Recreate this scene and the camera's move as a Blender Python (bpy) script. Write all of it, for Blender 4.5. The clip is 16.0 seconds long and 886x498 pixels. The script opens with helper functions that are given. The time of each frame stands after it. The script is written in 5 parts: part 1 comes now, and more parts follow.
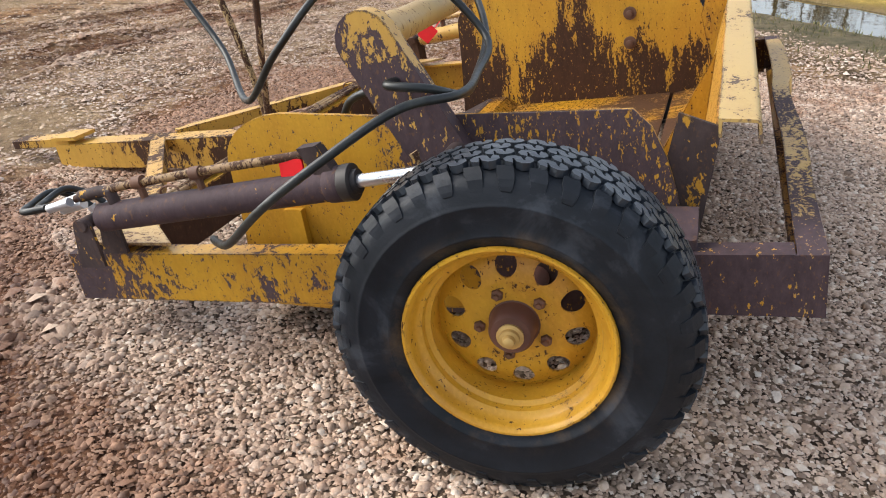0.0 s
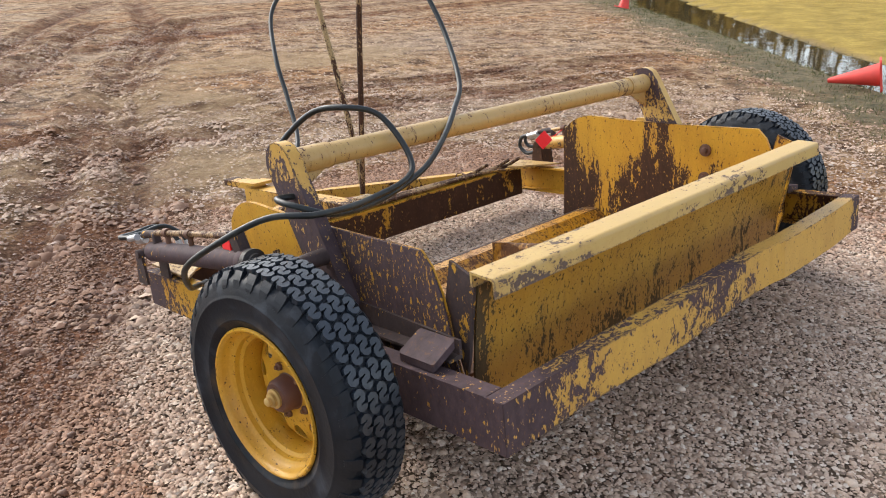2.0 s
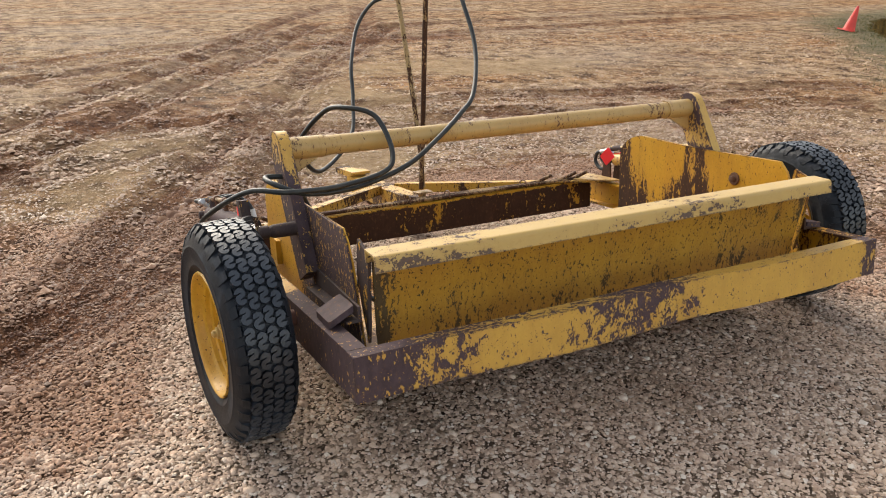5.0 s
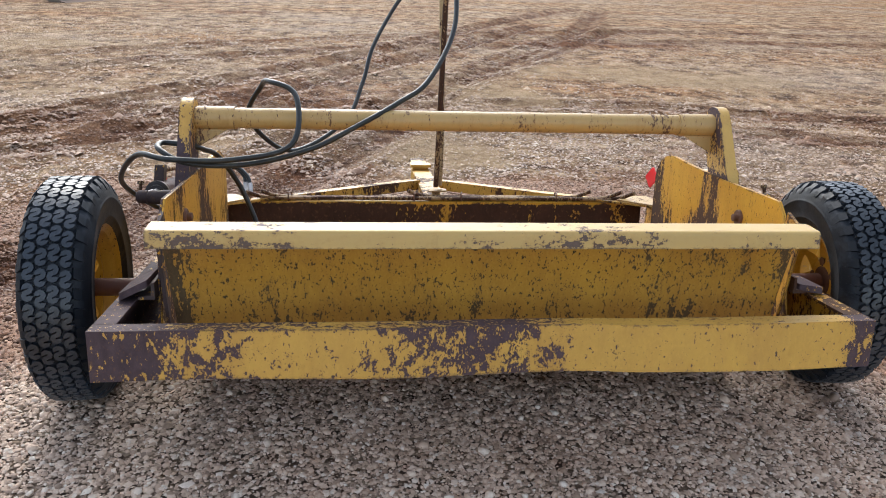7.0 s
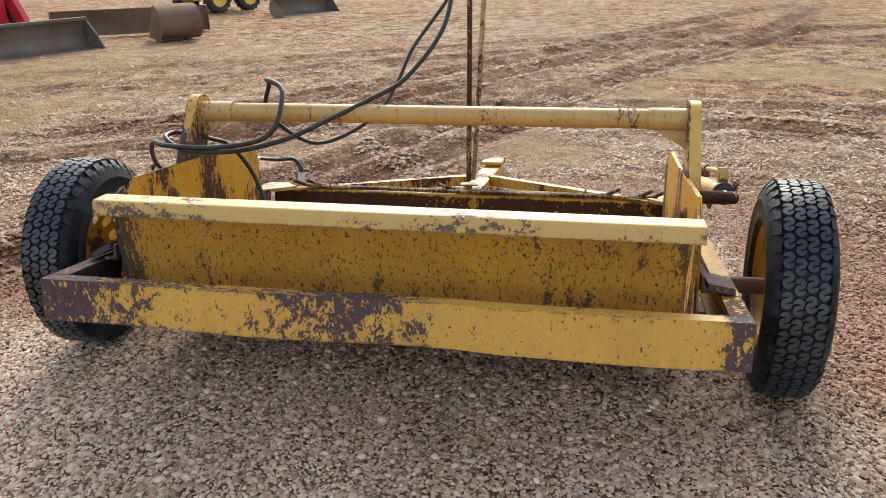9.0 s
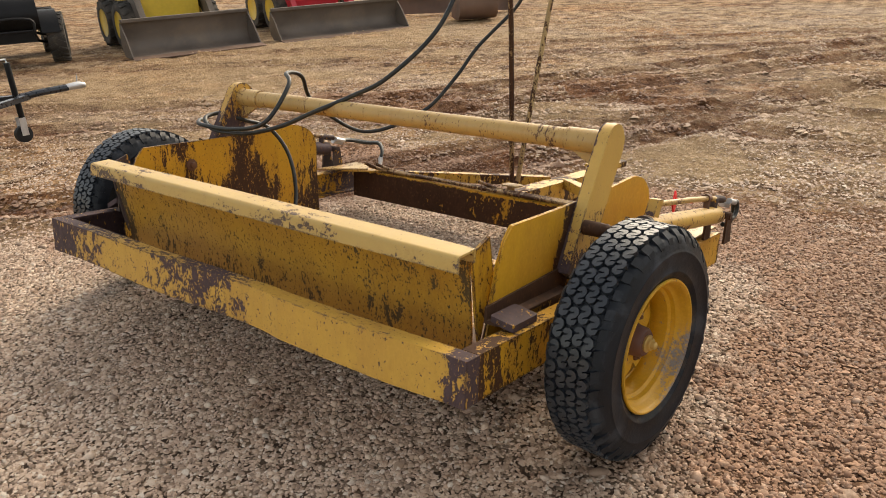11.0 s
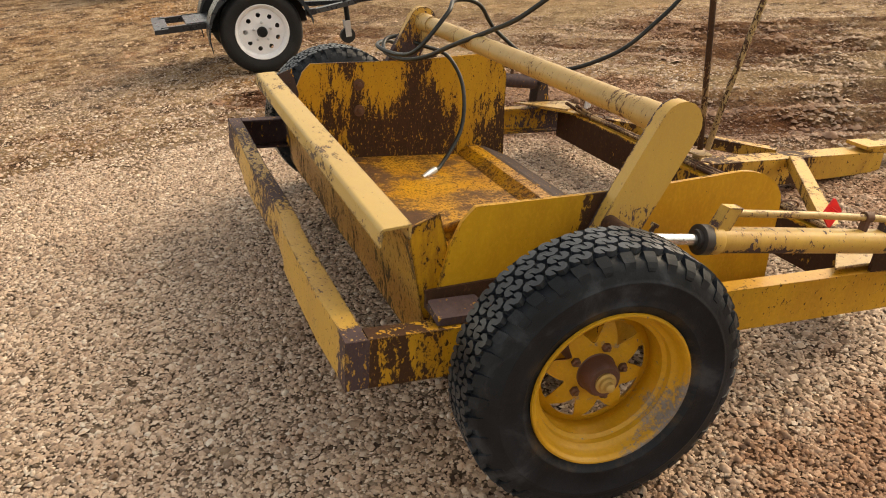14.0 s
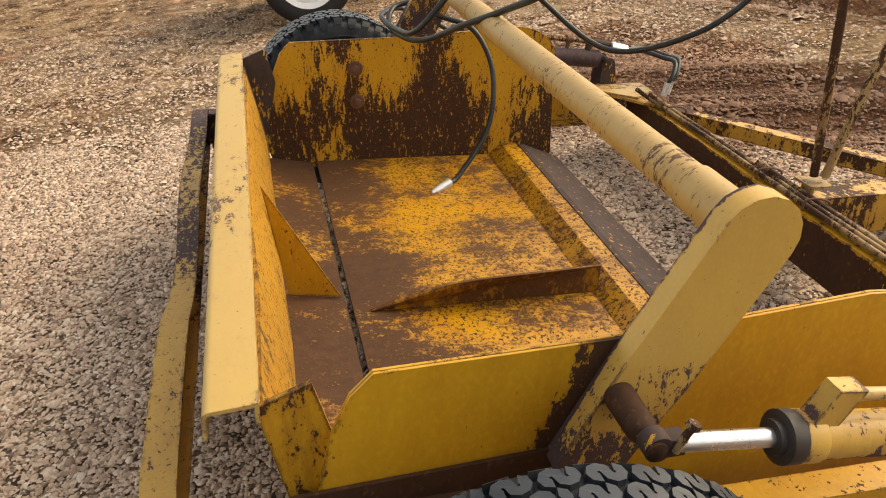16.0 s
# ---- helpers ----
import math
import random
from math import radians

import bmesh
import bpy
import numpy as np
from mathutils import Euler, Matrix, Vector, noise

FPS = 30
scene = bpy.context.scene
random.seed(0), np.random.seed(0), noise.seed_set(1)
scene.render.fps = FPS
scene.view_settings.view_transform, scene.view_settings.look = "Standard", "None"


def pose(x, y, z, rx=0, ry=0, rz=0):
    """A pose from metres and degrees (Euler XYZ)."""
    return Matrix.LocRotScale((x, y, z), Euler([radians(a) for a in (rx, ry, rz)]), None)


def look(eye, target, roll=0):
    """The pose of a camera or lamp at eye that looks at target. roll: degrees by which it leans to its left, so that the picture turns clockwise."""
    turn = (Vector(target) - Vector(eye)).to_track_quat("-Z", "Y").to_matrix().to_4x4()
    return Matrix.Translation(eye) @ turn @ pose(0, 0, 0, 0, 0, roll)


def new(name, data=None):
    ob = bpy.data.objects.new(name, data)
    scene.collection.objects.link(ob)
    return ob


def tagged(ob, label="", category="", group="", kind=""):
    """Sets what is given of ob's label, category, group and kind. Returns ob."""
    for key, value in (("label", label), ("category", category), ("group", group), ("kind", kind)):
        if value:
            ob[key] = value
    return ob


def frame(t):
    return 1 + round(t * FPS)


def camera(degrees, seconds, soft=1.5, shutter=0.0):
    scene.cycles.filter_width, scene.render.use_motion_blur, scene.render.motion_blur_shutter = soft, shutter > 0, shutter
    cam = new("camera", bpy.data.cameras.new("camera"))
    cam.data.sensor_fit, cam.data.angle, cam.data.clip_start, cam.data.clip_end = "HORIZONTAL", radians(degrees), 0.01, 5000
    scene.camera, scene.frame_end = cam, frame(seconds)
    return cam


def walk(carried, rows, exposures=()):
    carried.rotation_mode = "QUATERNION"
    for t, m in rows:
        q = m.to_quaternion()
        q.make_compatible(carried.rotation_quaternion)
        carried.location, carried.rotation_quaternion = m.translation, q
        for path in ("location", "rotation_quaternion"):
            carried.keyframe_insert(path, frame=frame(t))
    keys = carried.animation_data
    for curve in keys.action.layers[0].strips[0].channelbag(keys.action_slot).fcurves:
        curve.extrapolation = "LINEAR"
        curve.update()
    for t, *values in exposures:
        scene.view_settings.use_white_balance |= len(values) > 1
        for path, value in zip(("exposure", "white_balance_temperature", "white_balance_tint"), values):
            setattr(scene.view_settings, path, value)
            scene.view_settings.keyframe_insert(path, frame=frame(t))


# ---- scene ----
cam = camera(60.6, 16.0, soft=1.0)
PATH = [
    (0, (-2.602, -0.308, 1.201), (-0.922, 0.294, 0.298), -1.3),
    (0.5, (-2.49, -0.53, 1.24), (-0.908, 0.298, 0.34), -0.9),
    (1, (-2.365, -0.833, 1.344), (-0.892, 0.2, 0.471), -0.6),
    (1.5, (-2.334, -1.242, 1.438), (-0.969, -0.033, 0.617), -0.5),
    (2, (-2.231, -1.56, 1.504), (-0.956, -0.221, 0.742), -0.2),
    (2.5, (-2.095, -1.854, 1.569), (-0.902, -0.416, 0.857), -0.1),
    (3, (-2.07, -2.174, 1.609), (-0.95, -0.669, 0.915), -0.2),
    (3.5, (-2.034, -2.272, 1.616), (-0.974, -0.725, 0.923), -0.4),
    (4, (-2.006, -2.31, 1.611), (-0.998, -0.733, 0.905), -0.3),
    (4.2, (-1.995, -2.318, 1.612), (-1.008, -0.732, 0.896), -0.2),
    (6.3, (-0.876, -2.415, 1.496), (-0.453, -0.617, 0.731), 2.5),
    (6.5, (-0.757, -2.425, 1.497), (-0.395, -0.61, 0.738), 2.7),
    (7, (-0.39, -2.418, 1.47), (-0.175, -0.573, 0.729), 2.3),
    (7.5, (-0.137, -2.512, 1.467), (-0.071, -0.653, 0.73), 1.5),
    (8, (0.078, -2.664, 1.499), (0.003, -0.804, 0.767), 0.5),
    (8.5, (0.276, -2.656, 1.484), (0.05, -0.804, 0.763), -0.4),
    (9, (0.63, -2.557, 1.47), (0.267, -0.731, 0.737), -1.3),
    (9.2, (0.788, -2.528, 1.456), (0.365, -0.721, 0.712), -1.6),
    (11.3, (2.316, -1.8, 1.547), (1.05, -0.447, 0.795), -2.8),
    (11.5, (2.405, -1.668, 1.53), (1.068, -0.383, 0.78), -2.8),
    (12, (2.606, -1.384, 1.542), (1.121, -0.271, 0.794), -3.0),
    (12.5, (2.806, -1.204, 1.544), (1.216, -0.258, 0.783), -3.5),
    (13, (2.894, -1.077, 1.55), (1.242, -0.274, 0.759), -4.0),
    (13.5, (2.871, -1.009, 1.531), (1.192, -0.317, 0.694), -4.3),
    (14, (2.666, -0.867, 1.523), (0.983, -0.263, 0.628), -4.3),
    (14.5, (2.454, -0.713, 1.508), (0.773, -0.193, 0.557), -4.5),
    (15, (2.3, -0.528, 1.516), (0.616, -0.09, 0.531), -5.0),
    (15.5, (2.127, -0.341, 1.5), (0.44, 0.026, 0.49), -5.7),
    (16, (1.884, -0.202, 1.466), (0.197, 0.107, 0.437), -6.5),
]
EXPOSURES = [(0, 1.66, 6300, 9), (2, 1.71, 6300, 9), (4, 1.54, 7500, 9), (6.5, 1.64, 5900, 8), (7.5, 1.68, 6100, 8), (9, 1.66, 6600, 8), (11.5, 1.44, 8200, 9), (12.5, 1.42, 9000, 9), (16, 1.48, 8300, 9)]
walk(cam, [(t, look(eye, target, roll)) for t, eye, target, roll in PATH], EXPOSURES)
# Light: hazy low sun from ahead of the machine, pale sky.
SUN_TO = Vector((-0.10, 0.82, 0.60)).normalized()
world = bpy.data.worlds.new("world")
scene.world = world
world.use_nodes = True
wn = world.node_tree.nodes
sky = wn.new("ShaderNodeTexSky")
sky.sky_type = "NISHITA"
sky.sun_disc = False
sky.sun_elevation = math.asin(SUN_TO.z)
sky.sun_rotation = math.atan2(SUN_TO.x, SUN_TO.y)
sky.dust_density = 2.0
sky.ozone_density = 1.0
wn["Background"].inputs["Strength"].default_value = 0.11
haze = wn.new("ShaderNodeHueSaturation")  # thin cloud takes most of the blue
haze.inputs["Saturation"].default_value = 0.45
world.node_tree.links.new(sky.outputs["Color"], haze.inputs["Color"])
world.node_tree.links.new(haze.outputs["Color"], wn["Background"].inputs["Color"])
sun = new("sun", bpy.data.lights.new("sun", "SUN"))
sun.data.energy = 0.80
sun.data.angle = radians(36)
sun.data.color = (1.0, 0.90, 0.76)
sun.matrix_world = look(SUN_TO * 50, (0, 0, 0))


# ---- materials ----
class Nodes:
    """A material's node tree, with short calls to add and link nodes."""

    def __init__(self, name):
        self.mat = bpy.data.materials.new(name)
        self.mat.use_nodes = True
        self.tree = self.mat.node_tree
        self.bsdf = self.tree.nodes["Principled BSDF"]

    def add(self, kind, **sets):
        node = self.tree.nodes.new(kind)
        for key, value in sets.items():
            node.inputs[key.replace("_", " ")].default_value = value
        return node

    def link(self, a, b):
        self.tree.links.new(a, b)

    def coords(self, kind="Object", scale=(1, 1, 1), turn=0.0, at=(0, 0, 0)):
        src = self.add("ShaderNodeTexCoord").outputs[kind] if kind != "Position" else self.add("ShaderNodeNewGeometry").outputs["Position"]
        m = self.add("ShaderNodeMapping")
        m.inputs["Scale"].default_value = scale
        m.inputs["Location"].default_value = at
        m.inputs["Rotation"].default_value = (0, 0, radians(turn))
        self.link(src, m.inputs["Vector"])
        return m.outputs["Vector"]

    def noise(self, vec, scale, detail=4.0, rough=0.55, distort=0.0):
        n = self.add("ShaderNodeTexNoise", Scale=scale, Detail=detail, Roughness=rough, Distortion=distort)
        self.link(vec, n.inputs["Vector"])
        return n.outputs["Fac"]

    def ramp(self, fac, *stops):
        r = self.add("ShaderNodeValToRGB")
        e = r.color_ramp.elements
        while len(e) < len(stops):
            e.new(0.5)
        for el, (p, c) in zip(e, stops):
            el.position = p
            el.color = (*c, 1) if len(c) == 3 else c
        self.link(fac, r.inputs["Fac"])
        return r.outputs["Color"]

    def span(self, fac, lo, hi, to0=0.0, to1=1.0):
        m = self.add("ShaderNodeMapRange")
        for k, v in zip(("From Min", "From Max", "To Min", "To Max"), (lo, hi, to0, to1)):
            m.inputs[k].default_value = v
        self.link(fac, m.inputs["Value"])
        return m.outputs["Result"]

    def math(self, op, a, b):
        m = self.add("ShaderNodeMath")
        m.operation = op
        for sock, v in zip(m.inputs, (a, b)):
            if isinstance(v, (int, float)):
                sock.default_value = v
            else:
                self.link(v, sock)
        return m.outputs[0]

    def mix(self, fac, a, b, how="MIX"):
        m = self.add("ShaderNodeMix")
        m.data_type = "RGBA"
        m.blend_type = how
        for sock, v in ((m.inputs[0], fac), (m.inputs[6], a), (m.inputs[7], b)):
            if isinstance(v, (int, float)):
                sock.default_value = v
            elif isinstance(v, tuple):
                sock.default_value = (*v, 1)
            else:
                self.link(v, sock)
        return m.outputs[2]

    def bump(self, height, strength, distance=0.01, under=None):
        b = self.add("ShaderNodeBump", Strength=strength, Distance=distance)
        self.link(height, b.inputs["Height"])
        if under is not None:
            self.link(under, b.inputs["Normal"])
        return b.outputs["Normal"]

    def done(self, colour=None, rough=None, normal=None, metal=0.0, spec=0.5):
        for key, v in (("Base Color", colour), ("Roughness", rough), ("Normal", normal), ("Metallic", metal), ("Specular IOR Level", spec)):
            if v is None:
                continue
            sock = self.bsdf.inputs[key]
            if isinstance(v, (int, float)):
                sock.default_value = v
            elif isinstance(v, tuple):
                sock.default_value = (*v, 1)
            else:
                self.link(v, sock)
        return self.mat


YELLOW = (0.57, 0.305, 0.020)
PRIMER = (0.060, 0.039, 0.043)
RUST = (0.046, 0.020, 0.010)


def worn_paint(name, worn=0.42, under=PRIMER, paint=YELLOW, grain=7.0, streak=(1, 1, 0.45), zones=(), chip=0.62, seed=0.0, rough=0.42, paled=0.0, fleck=0.0, edge=0.11, broad=0.5, pale_tone=(0.56, 0.40, 0.155), soft=0.012, stain=0.35):
    """Yellow paint, flaked off to primer or rust. zones: (axis, from, to, gain) shift the wear along the machine."""
    n = Nodes(name)
    vec = n.coords("Object", streak, at=(seed, seed * 1.7, seed * 0.6))
    big = n.noise(vec, grain * 0.35, 3.0, 0.5)
    mid = n.noise(vec, grain * 3.0, 8.0, 0.74, 0.25)
    fine = n.noise(n.coords("Object", (1, 1, 0.7), at=(seed, 3, 1)), grain * 9, 3.0, 0.6)
    total = n.math("ADD", n.math("MULTIPLY", big, broad), n.math("ADD", n.math("MULTIPLY", mid, 0.8), n.math("MULTIPLY", fine, 0.3)))
    total = n.math("ADD", total, worn - 1.235 + (0.5 - broad) * 0.5)
    if zones:
        sep = n.add("ShaderNodeSeparateXYZ")
        n.link(n.coords("Object"), sep.inputs[0])
        for axis, lo, hi, gain in zones:  # D runs across the lift arm's slope
            along = n.math("SUBTRACT", sep.outputs[1], n.math("MULTIPLY", sep.outputs[2], 0.5)) if axis == "D" else sep.outputs["XYZ".index(axis)]
            total = n.math("ADD", total, n.span(along, lo, hi, 0.0, gain))
    if edge:  # paint chips first along the edges
        bev = n.add("ShaderNodeBevel", Radius=0.011)
        bev.samples = 4
        dot = n.add("ShaderNodeVectorMath")
        dot.operation = "DOT_PRODUCT"
        n.link(bev.outputs["Normal"], dot.inputs[0])
        n.link(n.add("ShaderNodeNewGeometry").outputs["Normal"], dot.inputs[1])
        total = n.math("ADD", total, n.span(dot.outputs["Value"], 0.995, 0.86, 0.0, edge))
    bare = n.span(total, -soft, soft)
    spots = n.span(n.noise(n.coords("Object", (1, 1, 0.6), at=(seed + 4, 0, 0)), grain * 7, 4.0, 0.7), chip, chip + 0.02)
    bare = n.math("MAXIMUM", bare, spots)
    if fleck:  # bits of paint left on the bare metal
        bits = n.span(n.noise(n.coords("Object", (1, 1, 0.45), at=(seed + 8, 1, 2)), grain * 6, 4.0, 0.65), fleck, fleck + 0.015, 1.0, 0.0)
        bare = n.math("MINIMUM", bare, bits)
    dirt = n.noise(n.coords("Object", (1, 1, 0.3), at=(seed, 9, 0)), 5.0, 5.0, 0.7)
    tone = n.mix(n.span(dirt, 0.35, 0.75), paint, tuple(c * k for c, k in zip(paint, (0.72, 0.62, 0.6))))
    tone = n.mix(n.span(fine, 0.45, 0.75, 0.0, 0.35), tone, tuple(min(1, c * 1.25 + 0.02) for c in paint))
    # Pale mix: fading, and on the lip sky sheen put into the colour.
    if paled:
        tone = n.mix(paled, tone, pale_tone)
    # Rust that has run down and soaked into the paint round bare spots.
    run = n.noise(n.coords("Object", (1, 1, 0.22), at=(seed + 2, 5, 0)), grain * 1.2, 6.0, 0.68)
    near_bare = n.span(total, -0.14, 0.0, 0.0, 1.0)
    weep = n.math("MULTIPLY", n.math("MAXIMUM", near_bare, n.span(run, 0.60, 0.74)), n.span(run, 0.40, 0.66, 0.0, stain))
    tone = n.mix(weep, tone, tuple(c * k for c, k in zip(paint, (0.42, 0.30, 0.5))))
    base = n.mix(n.span(mid, 0.3, 0.7), tuple(c * 0.7 for c in under), tuple(c * 1.5 for c in under))
    base = n.mix(n.span(fine, 0.58, 0.72, 0.0, 0.5), base, (0.16, 0.075, 0.03))
    colour = n.mix(bare, tone, base)
    height = n.math("SUBTRACT", n.math("MULTIPLY", fine, 0.25), bare)
    return n.done(colour, n.span(bare, 0, 1, rough, 0.72), n.bump(height, 0.35, 0.002), spec=n.span(bare, 0, 1, 0.45, 0.25))


paint_frame_l = worn_paint("paint_frame_l", 0.395, fleck=0.64, zones=(("Y", 0.15, -0.05, 0.30), ("Y", 1.05, 1.30, 0.14)), seed=1.3, grain=11, streak=(1, 1, 0.6))
paint_frame_r = worn_paint("paint_frame_r", 0.25, zones=(("Y", -0.10, -0.45, 0.25), ("Y", 1.10, 1.33, 0.22)), seed=1.9, grain=10, under=RUST)
paint_rear = worn_paint("paint_rear", 0.375, zones=(("X", -0.90, -1.03, 0.30), ("X", -0.45, -0.30, 0.055), ("X", 0.02, 0.30, -0.15), ("X", 0.98, 1.05, 0.20), ("Z", 0.040, 0.055, 0.04)), seed=2.1, grain=13, streak=(0.62, 1, 0.42), fleck=0.61, broad=0.34, paled=0.28)
# The Z zone puts the lit top flange into the colour, as less wear.
paint_front = worn_paint("paint_front", 0.56, RUST, seed=3.2, zones=(("Y", 1.35, 1.8, -0.18), ("Z", 0.045, 0.06, -0.25)))
paint_plate_l = worn_paint("paint_plate_l", 0.375, RUST, seed=4.4, grain=15, streak=(1, 1, 0.28), broad=0.9, fleck=0.62, zones=(("Z", 0.22, 0.05, 0.13), ("Y", 0.17, 0.22, 0.14), ("Y", 0.33, 0.39, -0.16), ("Y", 0.45, 0.8, -0.04)))
paint_plate_lo = worn_paint("paint_plate_lo", 0.28, PRIMER, seed=4.9, grain=15, zones=(("Y", 0.45, 0.30, 0.26),), fleck=0.59)
paint_plate_r = worn_paint("paint_plate_r", 0.19, RUST, seed=5.1, grain=10, chip=0.70, zones=(("D", -0.085, 0.0, 0.31), ("D", 0.12, 0.165, -0.31), ("Y", -0.22, -0.30, 0.10)))
paint_plate_ri = worn_paint("paint_plate_ri", 0.30, RUST, seed=5.8, grain=13, streak=(1, 1, 0.28), broad=0.8, fleck=0.64, zones=(("Z", 0.22, 0.02, 0.20), ("Y", 0.21, 0.24, 0.16), ("Y", 0.34, 0.37, -0.16), ("Y", 0.55, 0.85, 0.12)))
paint_floor = worn_paint("paint_floor", 0.37, (0.065, 0.030, 0.014), paint=(0.54, 0.27, 0.012), seed=6.0, streak=(1, 0.6, 1), grain=12, rough=0.28, chip=0.55, broad=0.6, soft=0.06, stain=0.95, zones=(("Y", 0.14, 0.0, 0.13), ("X", -0.78, -0.95, 0.12)))
paint_rib = worn_paint("paint_rib", 0.46, (0.085, 0.038, 0.015), paint=(0.40, 0.20, 0.015), seed=24.0, grain=12, soft=0.05, stain=0.8)
paint_wall = worn_paint("paint_wall", 0.31, (0.07, 0.045, 0.02), paint=(0.47, 0.245, 0.026), seed=7.0, grain=14, chip=0.585, streak=(1, 1, 0.35), zones=(("X", -0.84, -0.93, 0.25), ("X", 0.86, 0.93, 0.08), ("Z", 0.10, -0.10, 0.09)))
paint_lip = worn_paint("paint_lip", 0.305, (0.10, 0.07, 0.055), seed=8.0, streak=(0.5, 1, 1), paled=0.75, pale_tone=(0.50, 0.355, 0.135), grain=12, edge=0.10, broad=0.5, chip=0.67, zones=(("X", -0.3, -0.9, 0.03), ("X", 0.2, 0.7, -0.05), ("Z", 0.288, 0.262, 0.06)))
paint_tube = worn_paint("paint_tube", 0.330, (0.10, 0.055, 0.035), seed=9.0, streak=(2.0, 0.6, 0.6), paled=0.8, pale_tone=(0.43, 0.295, 0.125), grain=11, chip=0.65, broad=0.4, zones=(("X", 0.60, 0.80, 0.06), ("X", 0.82, 0.88, -0.04), ("X", -0.6, -0.9, 0.04)))
paint_arm_l = worn_paint("paint_arm_l", 0.42, PRIMER, seed=10.0, grain=9, paled=0.30, zones=(("Z", 0.57, 0.40, 0.13), ("X", -1.02, -1.04, 0.08)), fleck=0.615)
paint_arm_r = worn_paint("paint_arm_r", 0.19, PRIMER, seed=11.0, grain=17, paled=0.45, chip=0.68, broad=0.5, zones=(("Z", 0.38, 0.31, 0.205), ("Z", 0.22, 0.15, 0.12), ("X", 1.004, 0.995, 0.24)))
paint_tongue = worn_paint("paint_tongue", 0.36, RUST, seed=12.0, grain=9, broad=0.9, paled=0.2, stain=0.6)
# The Z zone paints shade on the barrel's underside; the rest is wear.
paint_cyl_r = worn_paint("paint_cyl_r", 0.315, PRIMER, seed=13.0, grain=8, paled=0.4, broad=0.8, zones=(("Z", 0.240, 0.205, 0.17), ("Y", 0.62, 0.80, -0.06)))
paint_tail_end = worn_paint("paint_tail_end", 0.31, RUST, seed=23.0, grain=11, streak=(1, 1, 0.4), broad=0.7, edge=0.2, stain=0.7)
primer = worn_paint("primer", 0.62, PRIMER, seed=14.0, fleck=0.66, chip=0.7, rough=0.6)
primer_dark = worn_paint("primer_dark", 0.62, (0.05, 0.034, 0.032), seed=15.0, fleck=0.635, chip=0.72, rough=0.65)
rusty = worn_paint("rusty", 0.70, RUST, seed=16.0, chip=0.72)
rim_paint = worn_paint("rim_paint", 0.25, RUST, seed=17.0, grain=13, streak=(1, 1, 1), chip=0.63, edge=0.10)
rim_scraped = worn_paint("rim_scraped", 0.20, (0.17, 0.15, 0.14), seed=19.0, grain=12, streak=(1, 1, 1), chip=0.66, edge=0.12, soft=0.06, zones=(("Z", -0.12, -0.21, 0.33),))


def plain(name, colour, rough=0.5, metal=0.0, vary=0.25, grain=40.0, relief=0.15, spec=0.5, dust=None):
    """A plain surface with fine grain, uneven tone and, if given, dust."""
    n = Nodes(name)
    vec = n.coords("Object")
    fine = n.noise(vec, grain, 5.0, 0.6)
    wide = n.noise(vec, grain * 0.12, 3.0, 0.5)
    tone = n.mix(n.span(wide, 0.3, 0.7), tuple(c * (1 - vary) for c in colour), tuple(min(1, c * (1 + vary)) for c in colour))
    tone = n.mix(n.span(fine, 0.4, 0.8, 0, 0.3), tone, tuple(min(1, c * 1.3) for c in colour))
    if dust:
        tone = n.mix(n.span(n.noise(vec, grain * 0.2, 6.0, 0.7), 0.5, 0.72, 0, 0.6), tone, dust)
    return n.done(tone, n.span(fine, 0.3, 0.7, rough - 0.08, min(1, rough + 0.1)), n.bump(fine, relief, 0.002), metal, spec)


rubber = plain("rubber", (0.019, 0.024, 0.032), 0.36, vary=0.45, grain=30, relief=0.3, spec=0.5, dust=(0.055, 0.058, 0.062))


def sidewall():
    """Old tyre rubber: dark, scuffed, with dried mud rubbed in round the rim."""
    n = Nodes("rubber_side")
    vec = n.coords("Object")
    flat = n.add("ShaderNodeVectorMath")
    flat.operation = "MULTIPLY"
    flat.inputs[1].default_value = (0, 1, 1)
    n.link(vec, flat.inputs[0])
    out = n.add("ShaderNodeVectorMath")
    out.operation = "LENGTH"
    n.link(flat.outputs[0], out.inputs[0])
    fine, wide = n.noise(vec, 45, 5, 0.65), n.noise(vec, 7, 5, 0.65, 0.6)
    tone = n.mix(n.span(wide, 0.35, 0.65), (0.006, 0.008, 0.011), (0.016, 0.019, 0.025))
    tone = n.mix(n.span(wide, 0.54, 0.66, 0, 0.75), tone, (0.042, 0.048, 0.058))
    mud = n.math("MULTIPLY", n.span(out.outputs["Value"], 0.262, 0.222), n.span(n.noise(vec, 9, 6, 0.7), 0.48, 0.66))
    tone = n.mix(n.math("MULTIPLY", mud, 0.6), tone, (0.12, 0.075, 0.035))
    return n.done(tone, n.span(wide, 0.3, 0.7, 0.42, 0.62), n.bump(n.math("ADD", fine, n.math("MULTIPLY", wide, 2.0)), 0.25, 0.004), spec=0.22)


rubber_side = sidewall()
hose_rubber = plain("hose_rubber", (0.014, 0.016, 0.016), 0.42, grain=60, spec=0.4, dust=(0.06, 0.06, 0.05))
steel = plain("steel", (0.66, 0.66, 0.67), 0.28, 0.9, grain=12, vary=0.06, relief=0.0)
zinc = plain("zinc", (0.55, 0.56, 0.58), 0.4, 0.7, grain=60)
hub_brown = plain("hub_brown", (0.11, 0.045, 0.030), 0.6, grain=50, vary=0.35)
brass = plain("brass", (0.50, 0.33, 0.11), 0.5, 0.35, grain=60, vary=0.35)
